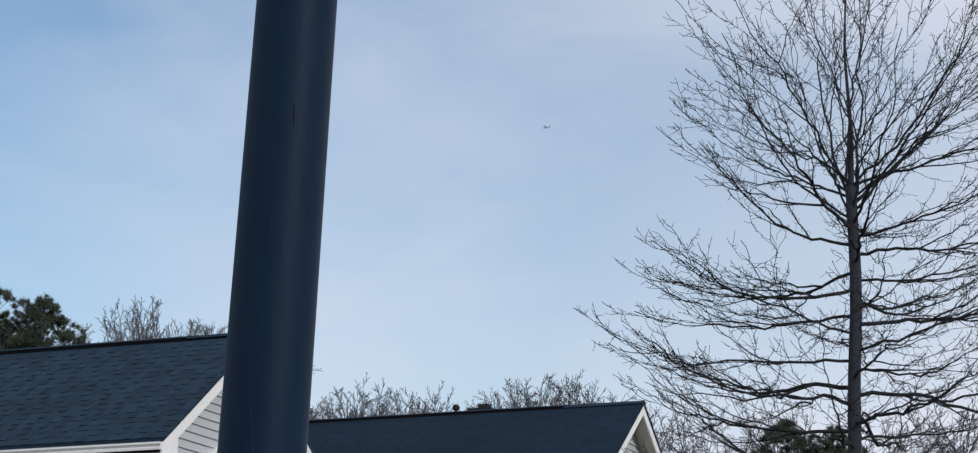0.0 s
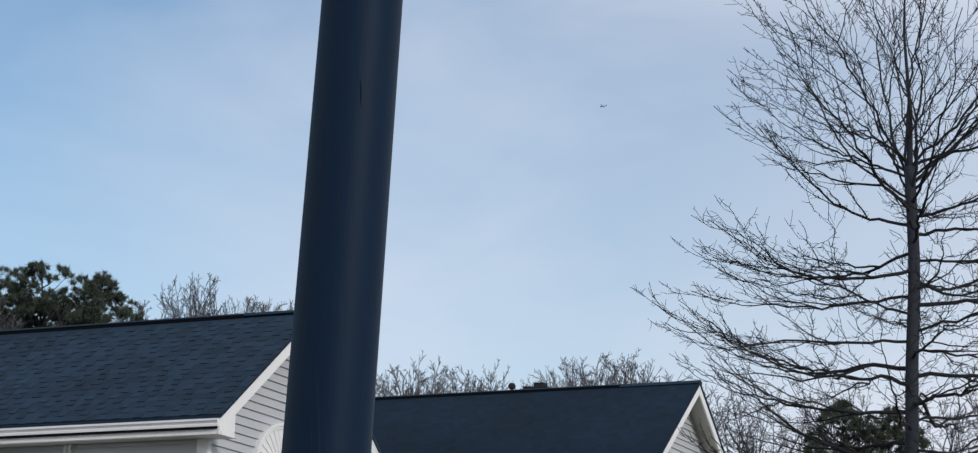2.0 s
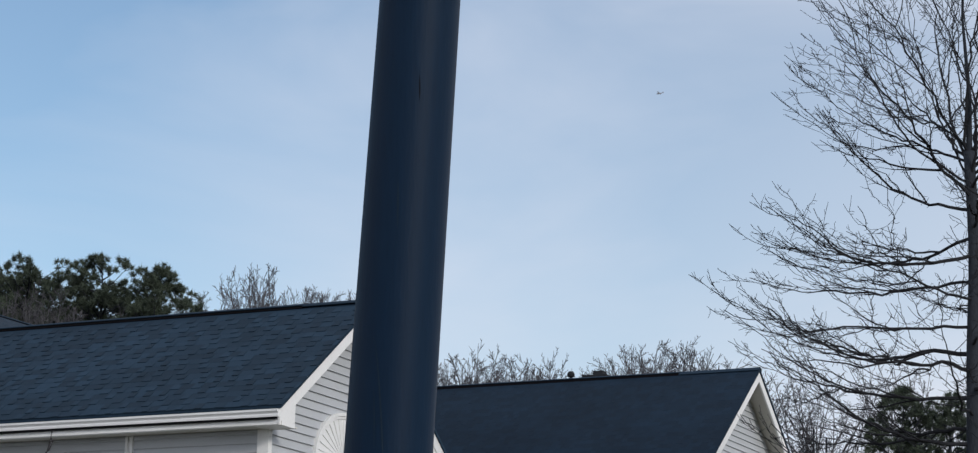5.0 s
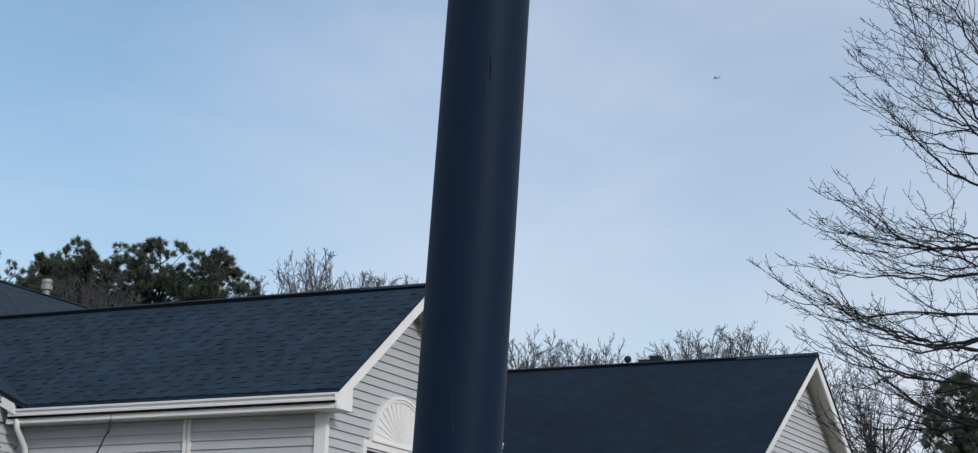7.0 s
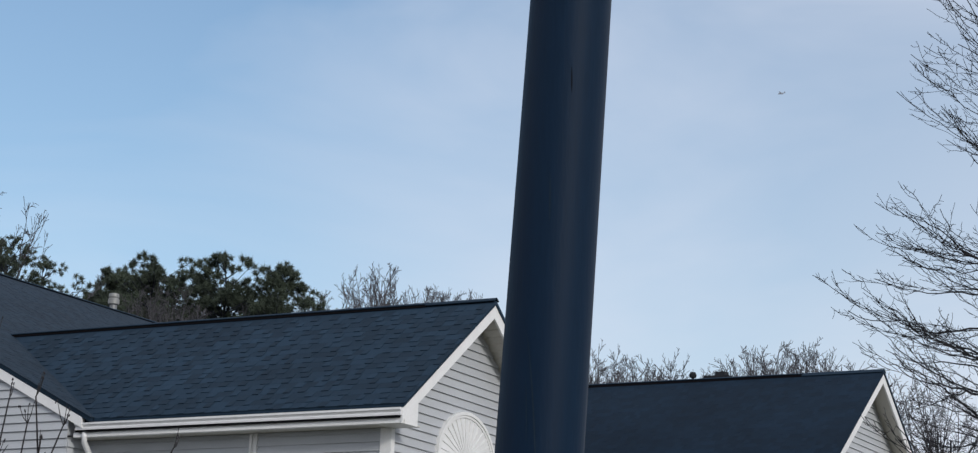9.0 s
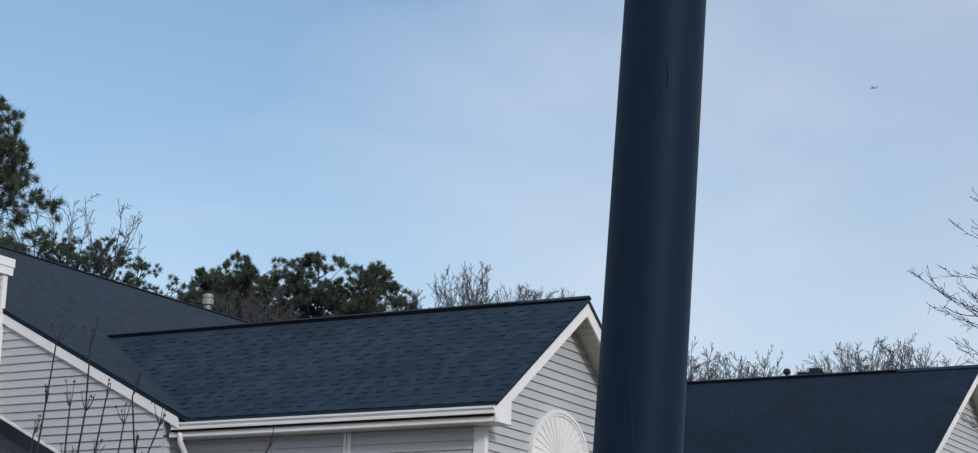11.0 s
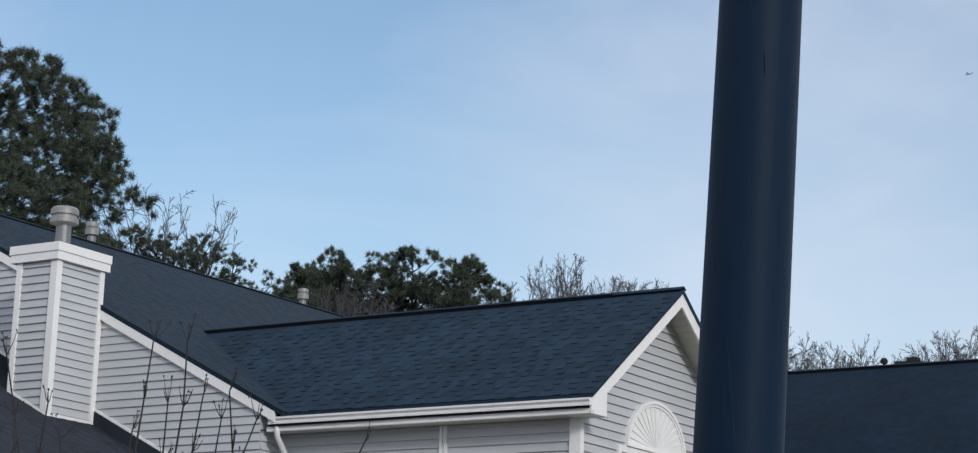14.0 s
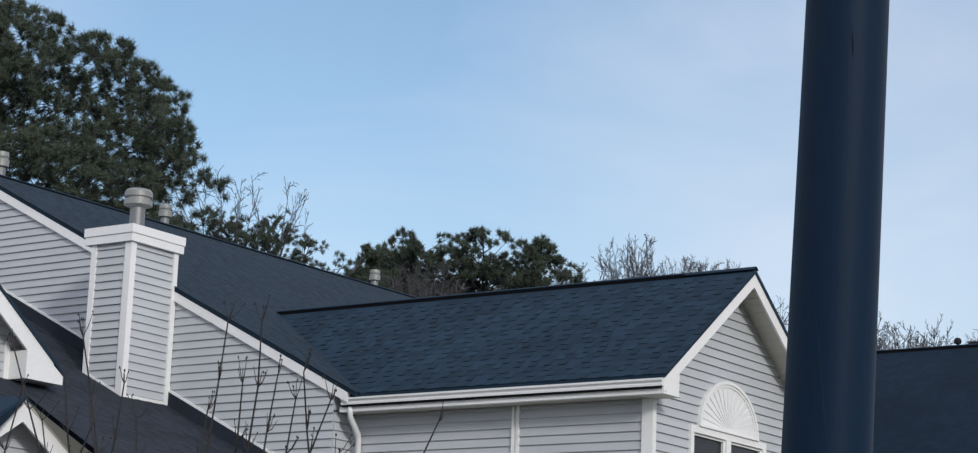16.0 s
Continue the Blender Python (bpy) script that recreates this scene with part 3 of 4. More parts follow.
part("corner_board", box(CX1 - 0.085, CX1 + T, CY0 - T, CY0 + 0.07, nz(CX1) - 0.05, CT), TRIM, chim, "white corner board")
part("corner_board", box(CX1, CX1 + T, CY1 - 0.09, CY1, nz(CX1) - 0.05, CT), TRIM, chim, "white corner board")
part("base_trim", box(CX1, CX1 + T - 0.002, CY0 + 0.07, CY1 - 0.09, nz(CX1) - 0.02, nz(CX1) + 0.03), TRIM, chim)
part("base_trim", Geo().prism([(CX0 + 0.09, CY0 - T + 0.002, nz(CX0 + 0.09) - 0.01), (CX1 - 0.085, CY0 - T + 0.002, nz(CX1 - 0.085) - 0.01), (CX1 - 0.085, CY0 - T + 0.002, nz(CX1 - 0.085) + 0.035), (CX0 + 0.09, CY0 - T + 0.002, nz(CX0 + 0.09) + 0.035)], (0, T - 0.004, 0)), TRIM, chim)
part("cap_board", box(CX0 - 0.10, CX1 + 0.075, CY0 - 0.075, CY1 + 0.06, CT - 0.005, CT + 0.11), TRIM, chim, "white chimney cap board")
part("cap_board", box(CX0 - 0.115, CX1 + 0.09, CY0 - 0.09, CY1 + 0.07, CT + 0.113, CT + 0.235), TRIM, chim, "white chimney cap board")
flue = part("flue_pipe", Geo().lathe(-8.46, -0.42, [(0.125, CT + 0.235), (0.12, CT + 0.26), (0.11, CT + 0.28), (0.11, CT + 0.72)], 28), METAL, chim, "galvanised flue pipe")
part("flue_cap", Geo().lathe(-8.46, -0.42, [(0.11, CT + 0.62), (0.205, CT + 0.65), (0.205, CT + 0.72), (0.175, CT + 0.73), (0.175, CT + 0.76), (0.20, CT + 0.77), (0.20, CT + 0.845), (0.17, CT + 0.88), (0.05, CT + 0.895)], 32), VENTCAP, flue, "tiered metal flue cap")


def roof_vent(x, y, z, r, h):
    v = part("roof_vent", Geo().lathe(x, y, [(r * 1.5, z - 0.12), (r * 1.3, z), (r, z + 0.02), (r, z + h * 0.62)], 20), METAL, house, "metal roof vent pipe")
    part("vent_cap", Geo().lathe(x, y, [(r, z + h * 0.5), (r * 1.55, z + h * 0.54), (r * 1.6, z + h * 0.74), (r * 1.3, z + h * 0.78), (r * 1.45, z + h * 0.84), (r * 1.4, z + h * 0.97), (r * 0.6, z + h)], 24), VENTCAP, v, "pale metal vent cap")


roof_vent(-12.75, 4.70, 9.68, 0.075, 0.50)
roof_vent(-12.75, 10.70, 9.68, 0.07, 0.47)
roof_vent(-12.75, 0.85, 9.68, 0.08, 0.55)

# neighbouring house behind
nb = thing("neighbour_house", "grey sided house with dark shingle roof and white gable trim", "house")
BX, BY, BZ, BP, BH = 0.786, 16.17, 8.877, 0.74, 3.9
bz = lambda y: BZ - BP * abs(y - BY)
BL = -15.0
b_front = roof_slope(nb, [(BX + 0.03, BY - BH, bz(BY - BH)), (BX + 0.03, BY, BZ), (BL, BY, BZ), (BL, BY - BH, bz(BY - BH))])
roof_slope(nb, [(BX + 0.03, BY, BZ), (BX + 0.03, BY + BH, bz(BY + BH)), (BL, BY + BH, bz(BY + BH)), (BL, BY, BZ)])
ridge_vent(nb, (BL, BY, BZ - 0.015), (BX + 0.035, BY, BZ - 0.015), (0, 1, 0), BP, 0.9, 0.08)
for ya in (BY - BH, BY + BH):
    rake(nb, ((BX - 0.02, ya, bz(ya) - D), (BX - 0.02, BY, BZ - D)), 0.19, (0.03, 0, 0))
bw = BX - 0.37
w = part("wall", Geo().prism([(bw - 0.15, BY - BH + 0.4, 0), (bw - 0.15, BY + BH - 0.4, 0), (bw - 0.15, BY + BH - 0.4, bz(BY + BH - 0.4) - 0.08), (bw - 0.15, BY, BZ - 0.08), (bw - 0.15, BY - BH + 0.4, bz(BY - BH + 0.4) - 0.08)], (0.15, 0, 0)), SIDING, nb)
siding_x(w, bw, lambda z: (max(BY - BH + 0.4, BY - (BZ - 0.08 - z) / BP), min(BY + BH - 0.4, BY + (BZ - 0.08 - z) / BP)), 5.0, BZ - 0.12, 0.03)
part("wall", box(BL + 0.3, bw - 0.15, BY - BH + 0.4, BY - BH + 0.55, 0, bz(BY - BH + 0.4) - 0.1), SIDING, nb)
part("wall", box(BL + 0.3, bw - 0.15, BY + BH - 0.55, BY + BH - 0.4, 0, bz(BY - BH + 0.4) - 0.1), SIDING, nb)
part("wall", Geo().prism([(BL + 0.3, BY - BH + 0.55, 0), (BL + 0.3, BY + BH - 0.55, 0), (BL + 0.3, BY + BH - 0.55, bz(BY + BH - 0.4) - 0.1), (BL + 0.3, BY, BZ - 0.1), (BL + 0.3, BY - BH + 0.55, bz(BY - BH + 0.4) - 0.1)], (0.15, 0, 0)), SIDING, nb)
v = part("roof_vent", Geo().lathe(-3.1, BY + 0.25, [(0.03, 8.6), (0.03, 8.97), (0.065, 8.98), (0.075, 9.03), (0.05, 9.08)], 12), RIDGE, nb, "small dark vent pipe")
part("roof_vent", box(-2.85, -2.35, BY + 0.2, BY + 0.5, 8.5, 8.99), RIDGE, nb, "low dark box vent")
part("roof_vent", box(-2.62, -2.42, BY + 0.2, BY + 0.4, 8.99, 9.06), RIDGE, nb, "low dark box vent")


# ---- trees ----
def limb(geo, rnd, p, d, length, r, level, spec):
    """A tapering crooked branch with its side shoots. spec: per level (count, length share, angle, up-curve, crook)."""
    n = (7, 5, 1)[level]
    pts, radii, dirs = [Vector(p)], [r], [Vector(d).normalized()]
    d = dirs[0].copy()
    count, share, ang, up, crook = spec[level]
    for i in range(n):
        d = (d + Vector((rnd.gauss(0, crook), rnd.gauss(0, crook), rnd.gauss(0, crook) + up / n))).normalized()
        pts.append(pts[-1] + d * length / n)
        radii.append(max(r * (1 - 0.88 * (i + 1) / n), spec[-1]))
        dirs.append(d.copy())
    geo.tube(pts, radii, 6 if r > 0.03 else 4 if r > 0.012 else 3, cap=False)
    if level + 1 < len(spec) - 1:
        for k in range(count):
            f = 0.12 + 0.85 * (k + rnd.random()) / count
            i = min(int(f * n), n - 1)
            q = pts[i].lerp(pts[i + 1], f * n - i)
            a = dirs[i + 1]
            s = a.cross(Vector((rnd.gauss(0, 1), rnd.gauss(0, 1), rnd.gauss(0, 1)))).normalized()
            t = radians(ang * rnd.uniform(0.65, 1.3))
            limb(geo, rnd, q, a * math.cos(t) + s * math.sin(t), length * share * rnd.uniform(0.55, 1.15) * (1.1 - 0.6 * f), max(r * (1 - 0.85 * f) * 0.55, spec[-1]), level + 1, spec)


def bough(geo, rnd, p, d, length, r, level, lift, flat):
    """A crooked bough of an oak: a long taper whose tip bends upward, a few long side boughs, and short bare spurs all along."""
    n = (20, 12, 6)[level]
    d = Vector(d).normalized()
    pts, radii, dirs = [Vector(p)], [r], [d.copy()]
    for i in range(n):
        f = (i + 1) / n
        d = (d + Vector((rnd.gauss(0, 0.055), rnd.gauss(0, 0.055), rnd.gauss(0, 0.045) + lift * (0.1 + 1.8 * f) / n))).normalized()
        step = (d + Vector((rnd.gauss(0, 0.14), rnd.gauss(0, 0.14), rnd.gauss(0, 0.15)))).normalized()
        pts.append(pts[-1] + step * length / n)
        radii.append(max(r * (1 - f) ** 0.85, 0.0062 - 0.0012 * level))
        dirs.append(d.copy())
    geo.tube(pts, radii, 6 if r > 0.02 else 4 if r > 0.01 else 3, cap=False)

    def at(f):
        i = min(int(f * n), n - 1)
        return pts[i].lerp(pts[i + 1], f * n - i), dirs[i + 1], radii[i]

    if level < 2:
        count = (8, 4)[level]
        hand = 1 if rnd.random() < 0.5 else -1
        for k in range(count):
            f = 0.14 + 0.74 * (k + rnd.uniform(0.1, 0.9)) / count
            q, a, rr = at(f)
            side = a.cross(Vector((0, 0, 1)))
            side = (side.normalized() if side.length > 0.2 else Vector((1, 0, 0))) * hand
            side = (side + Vector((0, 0, rnd.uniform(-0.2, 0.75) - flat)) + Vector((rnd.gauss(0, flat), rnd.gauss(0, flat), rnd.gauss(0, flat)))).normalized()
            hand = -hand
            t = radians(rnd.uniform(18, 40))
            bough(geo, rnd, q, a * math.cos(t) + side * math.sin(t), length * (0.70, 0.5)[level] * rnd.uniform(0.6, 1.1) * (1.12 - 0.72 * f), rr * rnd.uniform(0.55, 0.8), level + 1, lift * 0.9, flat)
    for k in range(int(length / (0.16, 0.15, 0.13)[level])):
        f = rnd.uniform(0.08, 0.88)
        q, a, rr = at(f)
        s = (a * rnd.uniform(0.0, 0.9) + Vector((rnd.gauss(0, 1), rnd.gauss(0, 1), rnd.gauss(0.1, 0.75))).normalized()).normalized()
        ln = rnd.uniform(0.04, 0.12) if rnd.random() < 0.78 else rnd.uniform(0.12, 0.26)
        m = q + s * ln * 0.5
        e = m + (s + Vector((rnd.gauss(0, 0.35), rnd.gauss(0, 0.35), rnd.gauss(0.1, 0.35)))).normalized() * ln * 0.5
        geo.tube([q, m, e], [0.0042, 0.0038, 0.0028], 3, cap=False)


def pin_oak(x, y, seed):
    rnd = random.Random(seed)
    t = thing("bare_oak_tree", "leafless young oak with dark trunk and fine spreading twigs", "tree", at=(x, y, 0))
    ax_ = lambda z: Vector((0.03 * math.sin(z * 0.9) + 0.012 * math.sin(z * 2.3) + 0.014 * (z - 6.4), 0.03 * math.cos(z * 0.7) + 0.006 * (z - 6.4), z))
    zs = [0.0, 0.15, 0.5] + [1 + 0.5 * k for k in range(20)]
    zs = [z for z in zs if z <= 10.1] + [10.35]
    tr = lambda z: 0.128 * (1 - z / 27) + 0.10 * math.exp(-z * 4)
    part("trunk", Geo().tube([ax_(z) for z in zs], [tr(z) for z in zs], 14), BARK, t, smooth=True)
    z, k = 3.0, 0
    while z < 9.75:
        turn = k * 2.39996 + rnd.uniform(-0.3, 0.3)
        rise = radians(rnd.uniform(-13, 12) + 10 * max(0.0, z - 8.6))
        length = rnd.uniform(3.6, 4.5) - 1.1 * min(1.0, max(0.0, z - 7.9)) - 1.0 * min(1.0, max(0.0, 6.9 - z))
        d = Vector((math.cos(turn) * math.cos(rise), math.sin(turn) * math.cos(rise), math.sin(rise)))
        geo = Geo()
        bough(geo, rnd, ax_(z) + d * 0.05, d, length, rnd.uniform(0.020, 0.034), 0, 0.56, 0.25)
        part("limb", geo, TWIG, t)
        z += 0.30 if z < 5.5 else 0.13
        k += 1
    # the crown above the fork: long limbs that sweep out and up
    for k in range(16):
        turn = k * 2.39996 + rnd.uniform(-0.25, 0.25)
        rise = radians((54, 22, 68, 36, 78, 28, 46)[k % 7] + rnd.uniform(-5, 5))
        d = Vector((math.cos(turn) * math.cos(rise), math.sin(turn) * math.cos(rise), math.sin(rise)))
        geo = Geo()
        bough(geo, rnd, ax_(rnd.uniform(9.6, 10.38)), d, rnd.uniform(2.7, 3.3) + 1.3 * math.sin(rise), rnd.uniform(0.019, 0.030), 0, 0.42, 0.6)
        part("limb", geo, TWIG, t)
    g = Geo().tube([ax_(10.3), ax_(10.4) + Vector((0.03, 0, 0.8)), ax_(10.4) + Vector((-0.04, 0.03, 2.0)), ax_(10.4) + Vector((0.05, 0, 3.9))], [0.05, 0.032, 0.02, 0.006], 8)
    part("leader", g, BARK, t)
    return t


pin_oak(6.62, 7.92, 52)


def needles(rnd_np, centers, axes, per, length, width):
    """Tufts of needles, as thin three-cornered blades round each centre."""
    n = len(centers) * per
    c = np.repeat(centers, per, axis=0)
    a = np.repeat(axes, per, axis=0)
    d = rnd_np.normal(size=(n, 3)) * 0.6 + a
    d /= np.linalg.norm(d, axis=1)[:, None]
    s = np.cross(d, rnd_np.normal(size=(n, 3)))
    s /= np.linalg.norm(s, axis=1)[:, None]
    ln = (length * rnd_np.uniform(0.6, 1.15, n))[:, None]
    st = c + rnd_np.normal(size=(n, 3)) * length * 0.16
    v = np.stack([st - s * width, st + s * width, st + d * ln], 1).reshape(-1, 3)
    me = bpy.data.meshes.new("needles")
    me.vertices.add(3 * n)
    me.vertices.foreach_set("co", v.astype(np.float32).ravel())
    me.loops.add(3 * n)
    me.loops.foreach_set("vertex_index", np.arange(3 * n, dtype=np.int32))
    me.polygons.add(n)
    me.polygons.foreach_set("loop_start", np.arange(0, 3 * n, 3, dtype=np.int32))
    me.materials.append(NEEDLE)
    me.update(calc_edges=True)
    return me


def pine(x, y, top, profile, masses, mass, puffs, per, length, width, seed, label="dark green pine with dense needle tufts", trunk=0.26, core=0.5):
    """A pine: trunk, rising boughs that end in masses of foliage, each a heap of small round puffs of needles. profile: (height, reach) pairs from the top down."""
    rnd = random.Random(seed)
    rn = np.random.default_rng(seed)
    t = thing("pine_tree", label, "tree", at=(x, y, 0))
    part("trunk", Geo().tube([(0, 0, 0), (0.1, 0, top * 0.4), (-0.1, 0.1, top * 0.75), (0, 0, top - 1.1)], [trunk, trunk * 0.8, trunk * 0.45, 0.02], 10), BARK, t, smooth=True)
    g, cs, ax = Geo(), [], []
    zs, rs = [p[0] for p in profile][::-1], [p[1] for p in profile][::-1]
    most, k, z = max(rs), 0, top
    while k < masses:
        full = 0.0
        while rnd.random() > 0.2 + full / most:
            z = rnd.uniform(zs[0], top)
            full = float(np.interp(z, zs, rs))
        k += 1
        turn = k * 2.39996 + rnd.uniform(-0.3, 0.3)
        lobe = 1 + 0.15 * noise.noise((math.cos(turn) * 2.1 + seed, math.sin(turn) * 2.1, z * 0.75))
        big = mass * rnd.uniform(0.65, 1.2)
        reach = max(0.0, (full * lobe - big * 0.9) * (1 - core * rnd.random() ** 1.7))
        e = Vector((math.cos(turn) * reach, math.sin(turn) * reach, z - big * 0.7))
        low = max(1.0, e.z - reach * rnd.uniform(0.25, 0.55) - 0.2)
        mid = Vector((e.x * 0.5, e.y * 0.5, low + (e.z - low) * 0.35))
        g.tube([(0, 0, low), mid, e], [0.028, 0.018, 0.009], 4, cap=False)
        for j in range(max(3, int(puffs * (big / mass) ** 2))):
            o = Vector((rnd.gauss(math.cos(turn) * 0.3, 1), rnd.gauss(math.sin(turn) * 0.3, 1), rnd.gauss(0.5, 0.9))).normalized()
            q = e + Vector((o.x, o.y, o.z * 0.7)) * big * rnd.uniform(0.7, 1.0)
            if j % 4 == 0:
                g.tube([e, e.lerp(q, 0.5) - Vector((0, 0, 0.06 * big)), q], [0.014, 0.010, 0.006], 3, cap=False)
            cs.append(q)
            ax.append(Vector((0, 0, 0.22)) + o * 0.12)
    part("bough_wood", g, BARK, t)
    ob = new("needles", needles(rn, np.array(cs), np.array(ax), per, length, width))
    ob.parent = t
    tagged(ob, kind="stuff")
    return t


pine(-39.5, 24, 23.8, [(23.8, 1.9), (23.0, 3.9), (21.7, 6.3), (20.9, 6.9), (19.5, 8.1), (18.6, 8.5), (17.6, 9.2), (16.0, 9.7), (14.2, 9.7)], 560, 0.95, 17, 84, 0.25, 0.0115, 14, trunk=0.38, core=0.6)
for px_, py_, pt, pr, sd in ((-34.2, 30.5, 18.35, 1.5, 12), (-33.3, 31.5, 17.7, 1.7, 16), (-32.5, 30.5, 17.65, 1.4, 13), (-31.0, 30.5, 16.9, 1.3, 15), (-29.7, 30.5, 15.9, 1.1, 17), (-28.7, 31, 15.4, 1.0, 18)):
    pine(px_, py_, pt, [(pt, pr * 0.3), (pt - 0.5, pr * 0.65), (pt - 1.3, pr * 0.95), (pt - 2.5, pr * 1.25), (pt - 4.5, pr * 1.3)], 72, 0.40, 6, 52, 0.14, 0.0100, sd, "thin pine with sparse tufts and gaps", trunk=0.15, core=0.8)
for px_, py_, pt, pr, sd in ((-35.3, 38.5, 17.3, 1.1, 20), (-34.2, 38.5, 18.0, 1.5, 21), (-32.4, 38, 18.5, 2.0, 22), (-29.3, 38, 18.1, 1.6, 23), (-27.5, 38.5, 17.75, 1.4, 24), (-25.8, 38, 16.6, 0.8, 25), (-30.9, 39.5, 17.8, 2.2, 26), (-33.3, 39.5, 17.9, 2.1, 27)):
    pine(px_, py_, pt, [(pt, pr * 0.45), (pt - 0.35, pr * 0.75), (pt - 1.0, pr), (pt - 2.5, pr * 1.15), (pt - 4.5, pr)], int(20 + 56 * pr), 0.36, 8, 70, 0.18, 0.0115, sd)
for px_, py_, pt, pr, sd in ((-2.6, 40, 12.5, 1.3, 31), (-1.4, 40.5, 12.35, 1.3, 32)):
    pine(px_, py_, pt, [(pt, pr * 0.45), (pt - 0.4, pr * 0.8), (pt - 1.2, pr), (pt - 4.5, pr * 1.1)], 85, 0.36, 8, 70, 0.18, 0.0115, sd)


def far_tree(seed, limbs, label):
    """A leafless tree seen far off; limbs: how many boughs its crown has."""
    rnd = random.Random(seed)
    t = thing("bare_tree", label, "tree", "distant bare woods", at=(0, 0, -60))
    part("trunk", Geo().tube([(0, 0, 0), (0.1, 0.05, 6), (0.0, 0.1, 13.5)], [0.2, 0.13, 0.03], 7), BARK, t)
    geo = Geo()
    for k in range(limbs):
        turn, rise = rnd.uniform(0, 2 * math.pi), radians(rnd.uniform(28, 80))
        z = rnd.uniform(9.5, 13)
        d = (math.cos(turn) * math.cos(rise), math.sin(turn) * math.cos(rise), math.sin(rise))
        limb(geo, rnd, (0.05, 0.05, z), d, (16.1 - z) * rnd.uniform(0.80, 0.98), 0.034, 0, [(12, 0.27, 44, 0.45, 0.12), (6, 0.5, 46, 0.3, 0.2), (0, 0, 0, 0.2, 0.2), 0.0080])
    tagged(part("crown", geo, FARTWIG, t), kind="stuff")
    return t, max(v[2] for v in geo.v)


DENSE, THIN = "distant leafless tree with pale brown fine twigs", "distant slender leafless tree with sparse twigs"
models = [far_tree(q, 30, DENSE) for q in (41, 42, 43)]
thin_models = [far_tree(q, 11, THIN) for q in (45, 46)]
rnd = random.Random(9)
crest = ((-35.5, 19.0), (-33.1, 19.4), (-31.0, 20.5), (-29.9, 20.4), (-28.5, 19.9), (-27.3, 19.4), (-26.0, 18.4), (-25.0, 15.6), (-23.0, 15.8), (-21.5, 16.1), (-20.6, 16.4), (-18.2, 15.95), (-17.4, 15.6), (-16.85, 15.2), (-16.4, 15.9), (-15.8, 16.3), (-13.7, 16.5), (-12.6, 16.3), (-11.9, 15.8), (-11.0, 15.3))
spots = []
sx = -35.5
while sx < -10.8:
    spots.append((sx, float(np.interp(sx, [c[0] for c in crest], [c[1] for c in crest])) + rnd.uniform(-0.3, 0.1)))
    sx += 1.0 if sx < -27.5 else 0.75 if sx < -26 or sx > -25 else 0.55
near = [(-30.6, 35, 16.3, 1), (-29.6, 35, 16.5, 1), (-28.8, 35, 16.0, 1)]
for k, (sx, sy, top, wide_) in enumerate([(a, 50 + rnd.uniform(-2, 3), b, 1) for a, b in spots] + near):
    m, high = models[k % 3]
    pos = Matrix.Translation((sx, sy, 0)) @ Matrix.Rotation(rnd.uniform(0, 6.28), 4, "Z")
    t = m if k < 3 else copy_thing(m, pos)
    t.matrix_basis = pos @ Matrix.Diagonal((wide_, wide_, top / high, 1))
# thinner woods beside the neighbouring house, and two thin trees among the pines
thin = [(-10.2 + 1.55 * k, 49 + rnd.uniform(-2, 4), 14.6 + 0.5 * math.sin(k * 2.1)) for k in range(9)] + [(-34.4, 31, 19.1), (-33.1, 31, 18.6)]
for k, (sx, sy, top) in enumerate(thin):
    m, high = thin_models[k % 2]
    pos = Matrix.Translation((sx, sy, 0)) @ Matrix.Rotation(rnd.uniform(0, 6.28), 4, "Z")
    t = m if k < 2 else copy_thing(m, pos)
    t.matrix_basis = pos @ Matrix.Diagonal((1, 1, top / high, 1))


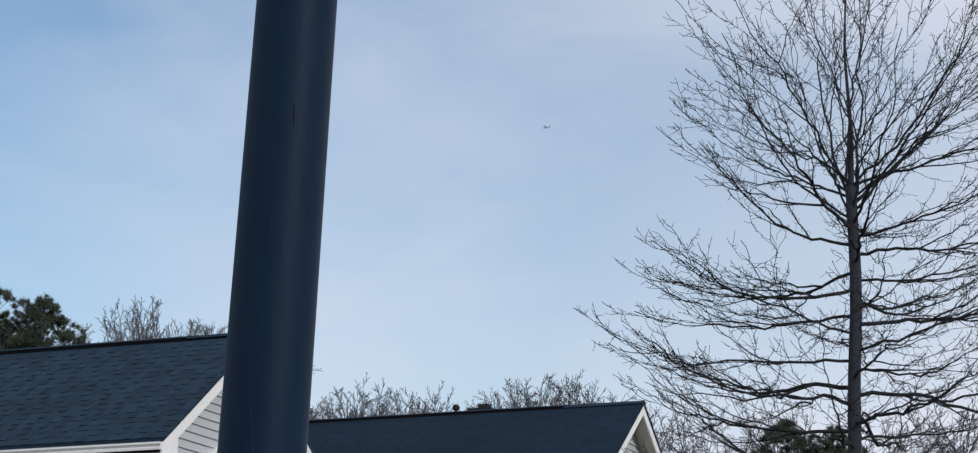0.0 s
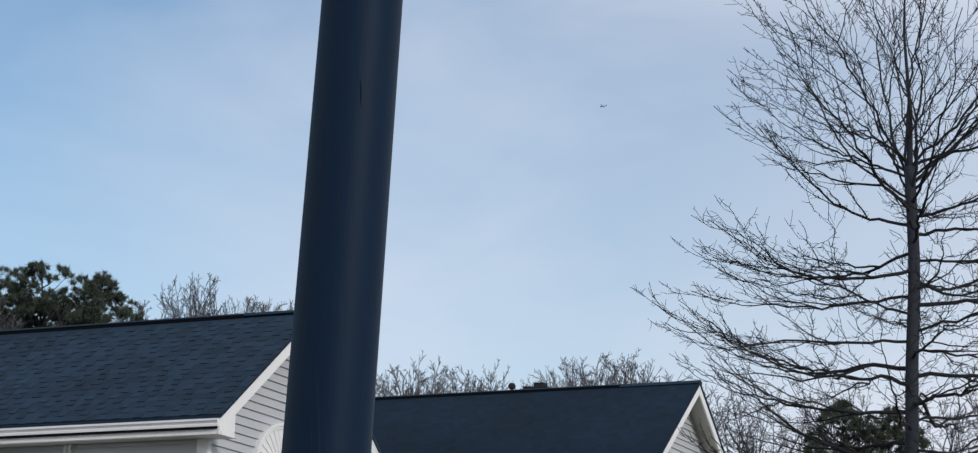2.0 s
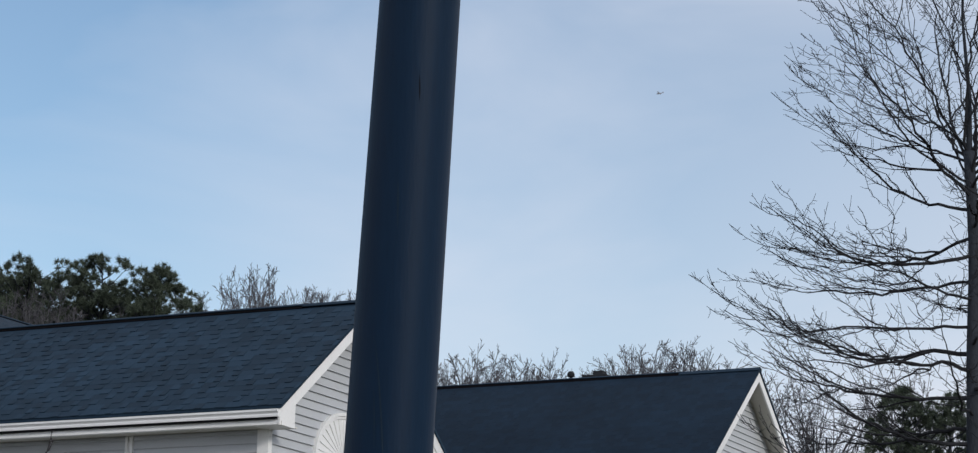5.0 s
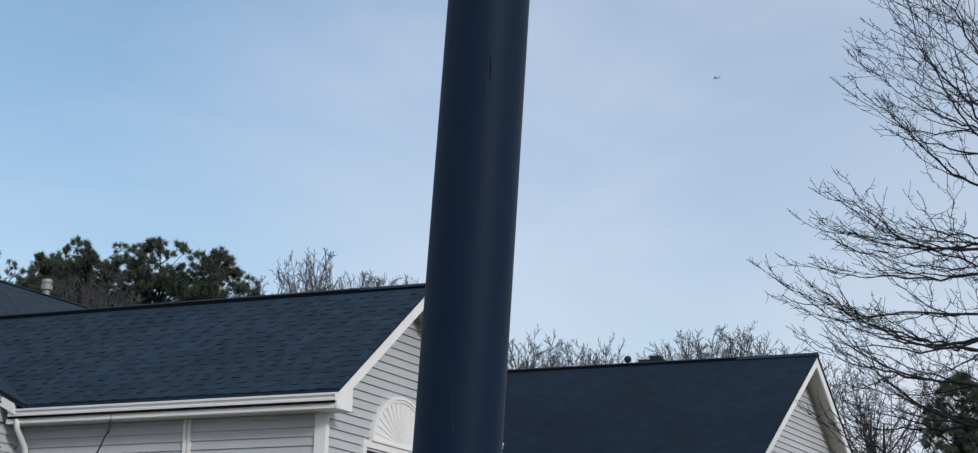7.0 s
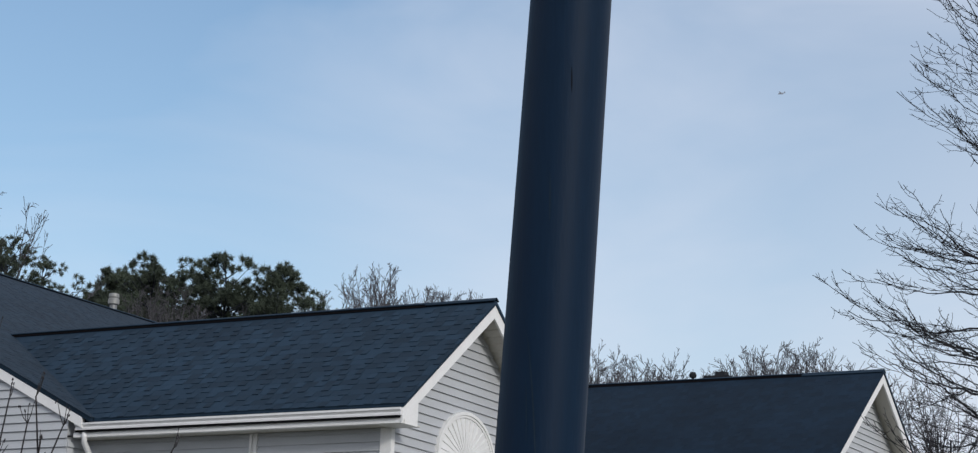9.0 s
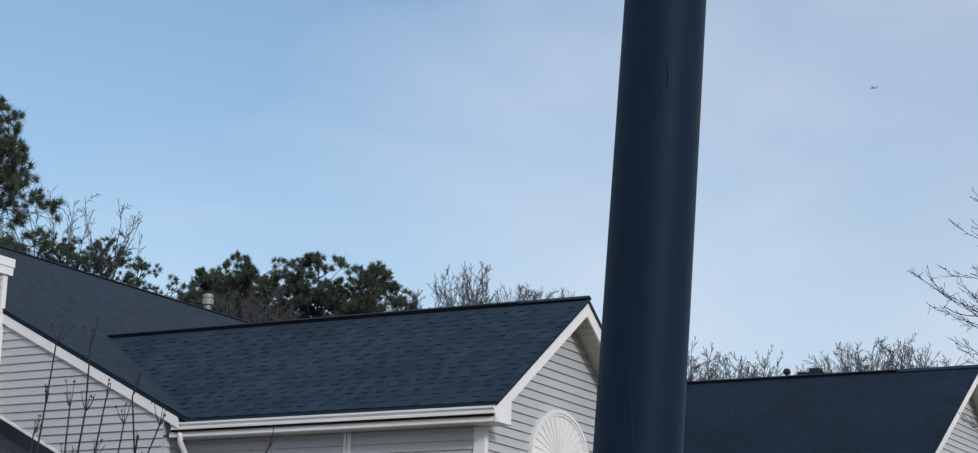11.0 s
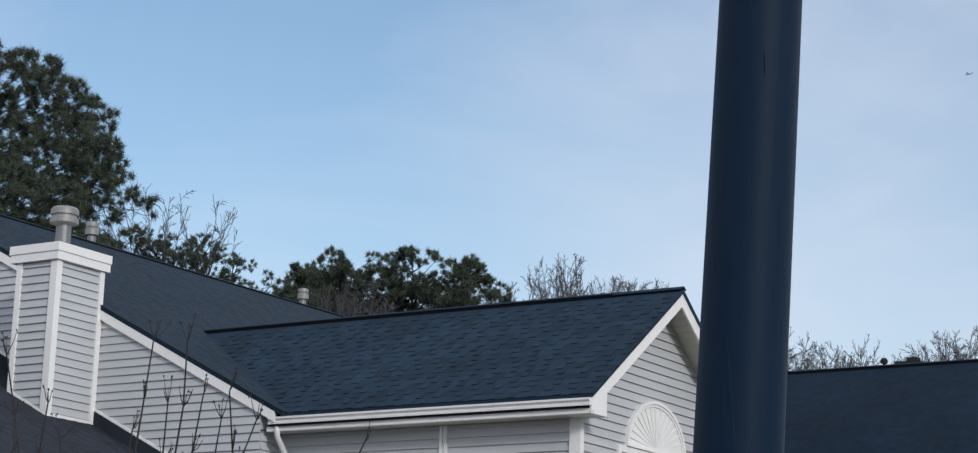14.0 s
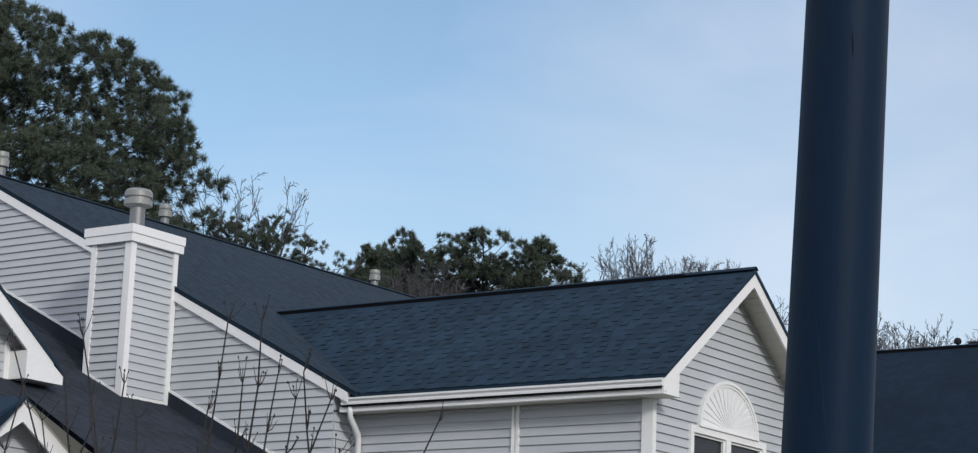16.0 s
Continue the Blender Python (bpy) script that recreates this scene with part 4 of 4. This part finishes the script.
# ---- tall bare shrub in front of the house ----
def shrub(x, y, seed, stems, spread, tall=5.5):
    rnd = random.Random(seed)
    t = thing("bare_shrub", "tall leafless shrub with upright stems and seed pods", "shrub", at=(x, y, 0))
    buds = Geo()
    for k in range(stems):
        off = -1 + 2 * (k + rnd.random()) / stems
        geo = Geo()
        d = Vector((off * spread + rnd.gauss(0, 0.06), rnd.gauss(0, 0.12), 1)).normalized()
        top = rnd.uniform(tall - 1.5, tall) if off < 0.3 else rnd.uniform(tall - 1.5, tall - 0.6)
        p, pts, radii = Vector((off * 0.25, rnd.uniform(-0.2, 0.2), 0)), [], []
        for i in range(10):
            pts.append(p.copy())
            radii.append(0.017 * (1 - i / 10.5) + 0.004)
            d = (d + Vector((rnd.gauss(0, 0.05), rnd.gauss(0, 0.05), 0.04))).normalized()
            p = p + d * (top / 9)
        geo.tube(pts, radii, 6, cap=False)
        for i in range(4, 10):
            for _ in range(4 if i > 5 else 1):
                s = (d + Vector((rnd.gauss(0, 0.7), rnd.gauss(0, 0.7), 0.3))).normalized()
                ln = rnd.uniform(0.06, 0.24)
                e = pts[i] + s * ln
                geo.tube([pts[i], pts[i].lerp(e, 0.5) + Vector((0, 0, -0.01)), e + Vector((0, 0, 0.03))], [0.006, 0.005, 0.003], 3, cap=False)
                for _ in range(rnd.randrange(0, 3)):
                    b = e + Vector((rnd.gauss(0, 0.006), rnd.gauss(0, 0.006), rnd.uniform(0.015, 0.04)))
                    buds.lathe(b.x, b.y, [(0.002, b.z - 0.012), (0.0065, b.z - 0.004), (0.006, b.z + 0.005), (0.0015, b.z + 0.012)], 5)
        part("stem", geo, SHRUBTWIG, t)
    tagged(part("seed_pod_field", buds, SHRUBTWIG, t), kind="stuff")
    return t


shrub(-0.2, -8.0, 3, 16, 0.56)
shrub(-1.75, -9.3, 8, 6, 0.30)
shrub(1.1, -7.5, 6, 12, 0.40, 4.65)

# ---- aircraft far off ----
plane = thing("aircraft", "tiny distant grey propeller aircraft in the sky", "aircraft", at=(-827.5, 2215.0, 732.0))
g = Geo().tube([(-4.2, 0, 0), (-3.2, 0, 0.1), (0, 0, 0.2), (4.2, 0, 0.6)], [0.2, 0.7, 0.75, 0.2], 10)
part("fuselage", g, PLANE, plane)
part("wing", box(-1.6, 0.0, -5.5, 5.5, 0.75, 0.95), PLANE, plane)
part("tailplane", box(3.4, 4.3, -1.8, 1.8, 0.6, 0.7), PLANE, plane)
part("fin", box(3.3, 4.3, -0.08, 0.08, 0.6, 1.9), PLANE, plane)

# ---- roof shingles ----
inv = math.hypot(1, PITCH)
shingles(front_deck, (-8.2, EY0 - 0.01, az_(EY0 - 0.01)), (1, 0, 0), (0, 1, PITCH), 8.245, int((RY - EY0) * inv / 0.145), lambda a, b: a.x > vx(a.z) - 0.05 and b.y < RY - 0.02, lambda c: c.x > -2.1, 1)
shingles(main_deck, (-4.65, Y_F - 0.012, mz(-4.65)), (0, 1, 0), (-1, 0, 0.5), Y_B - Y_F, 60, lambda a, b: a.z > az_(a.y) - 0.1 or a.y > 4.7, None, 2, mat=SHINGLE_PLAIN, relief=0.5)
shingles(low_deck, (NEX, NY0, nz(NEX)), (0, 1, 0), (-1, 0, 0.491), MY - NY0 - 0.03, 62, lambda a, b: b.y > -3.95 or a.x < -5.92, None, 3, mat=SHINGLE_GREY, relief=0.45)
shingles(b_front, (BL, BY - BH, bz(BY - BH)), (1, 0, 0), (0, 1, BP), BX + 0.045 - BL, int(BH * math.hypot(1, BP) / 0.145), lambda a, b: b.y < BY - 0.02, None, 4, mat=SHINGLE_DARK, relief=0.32)
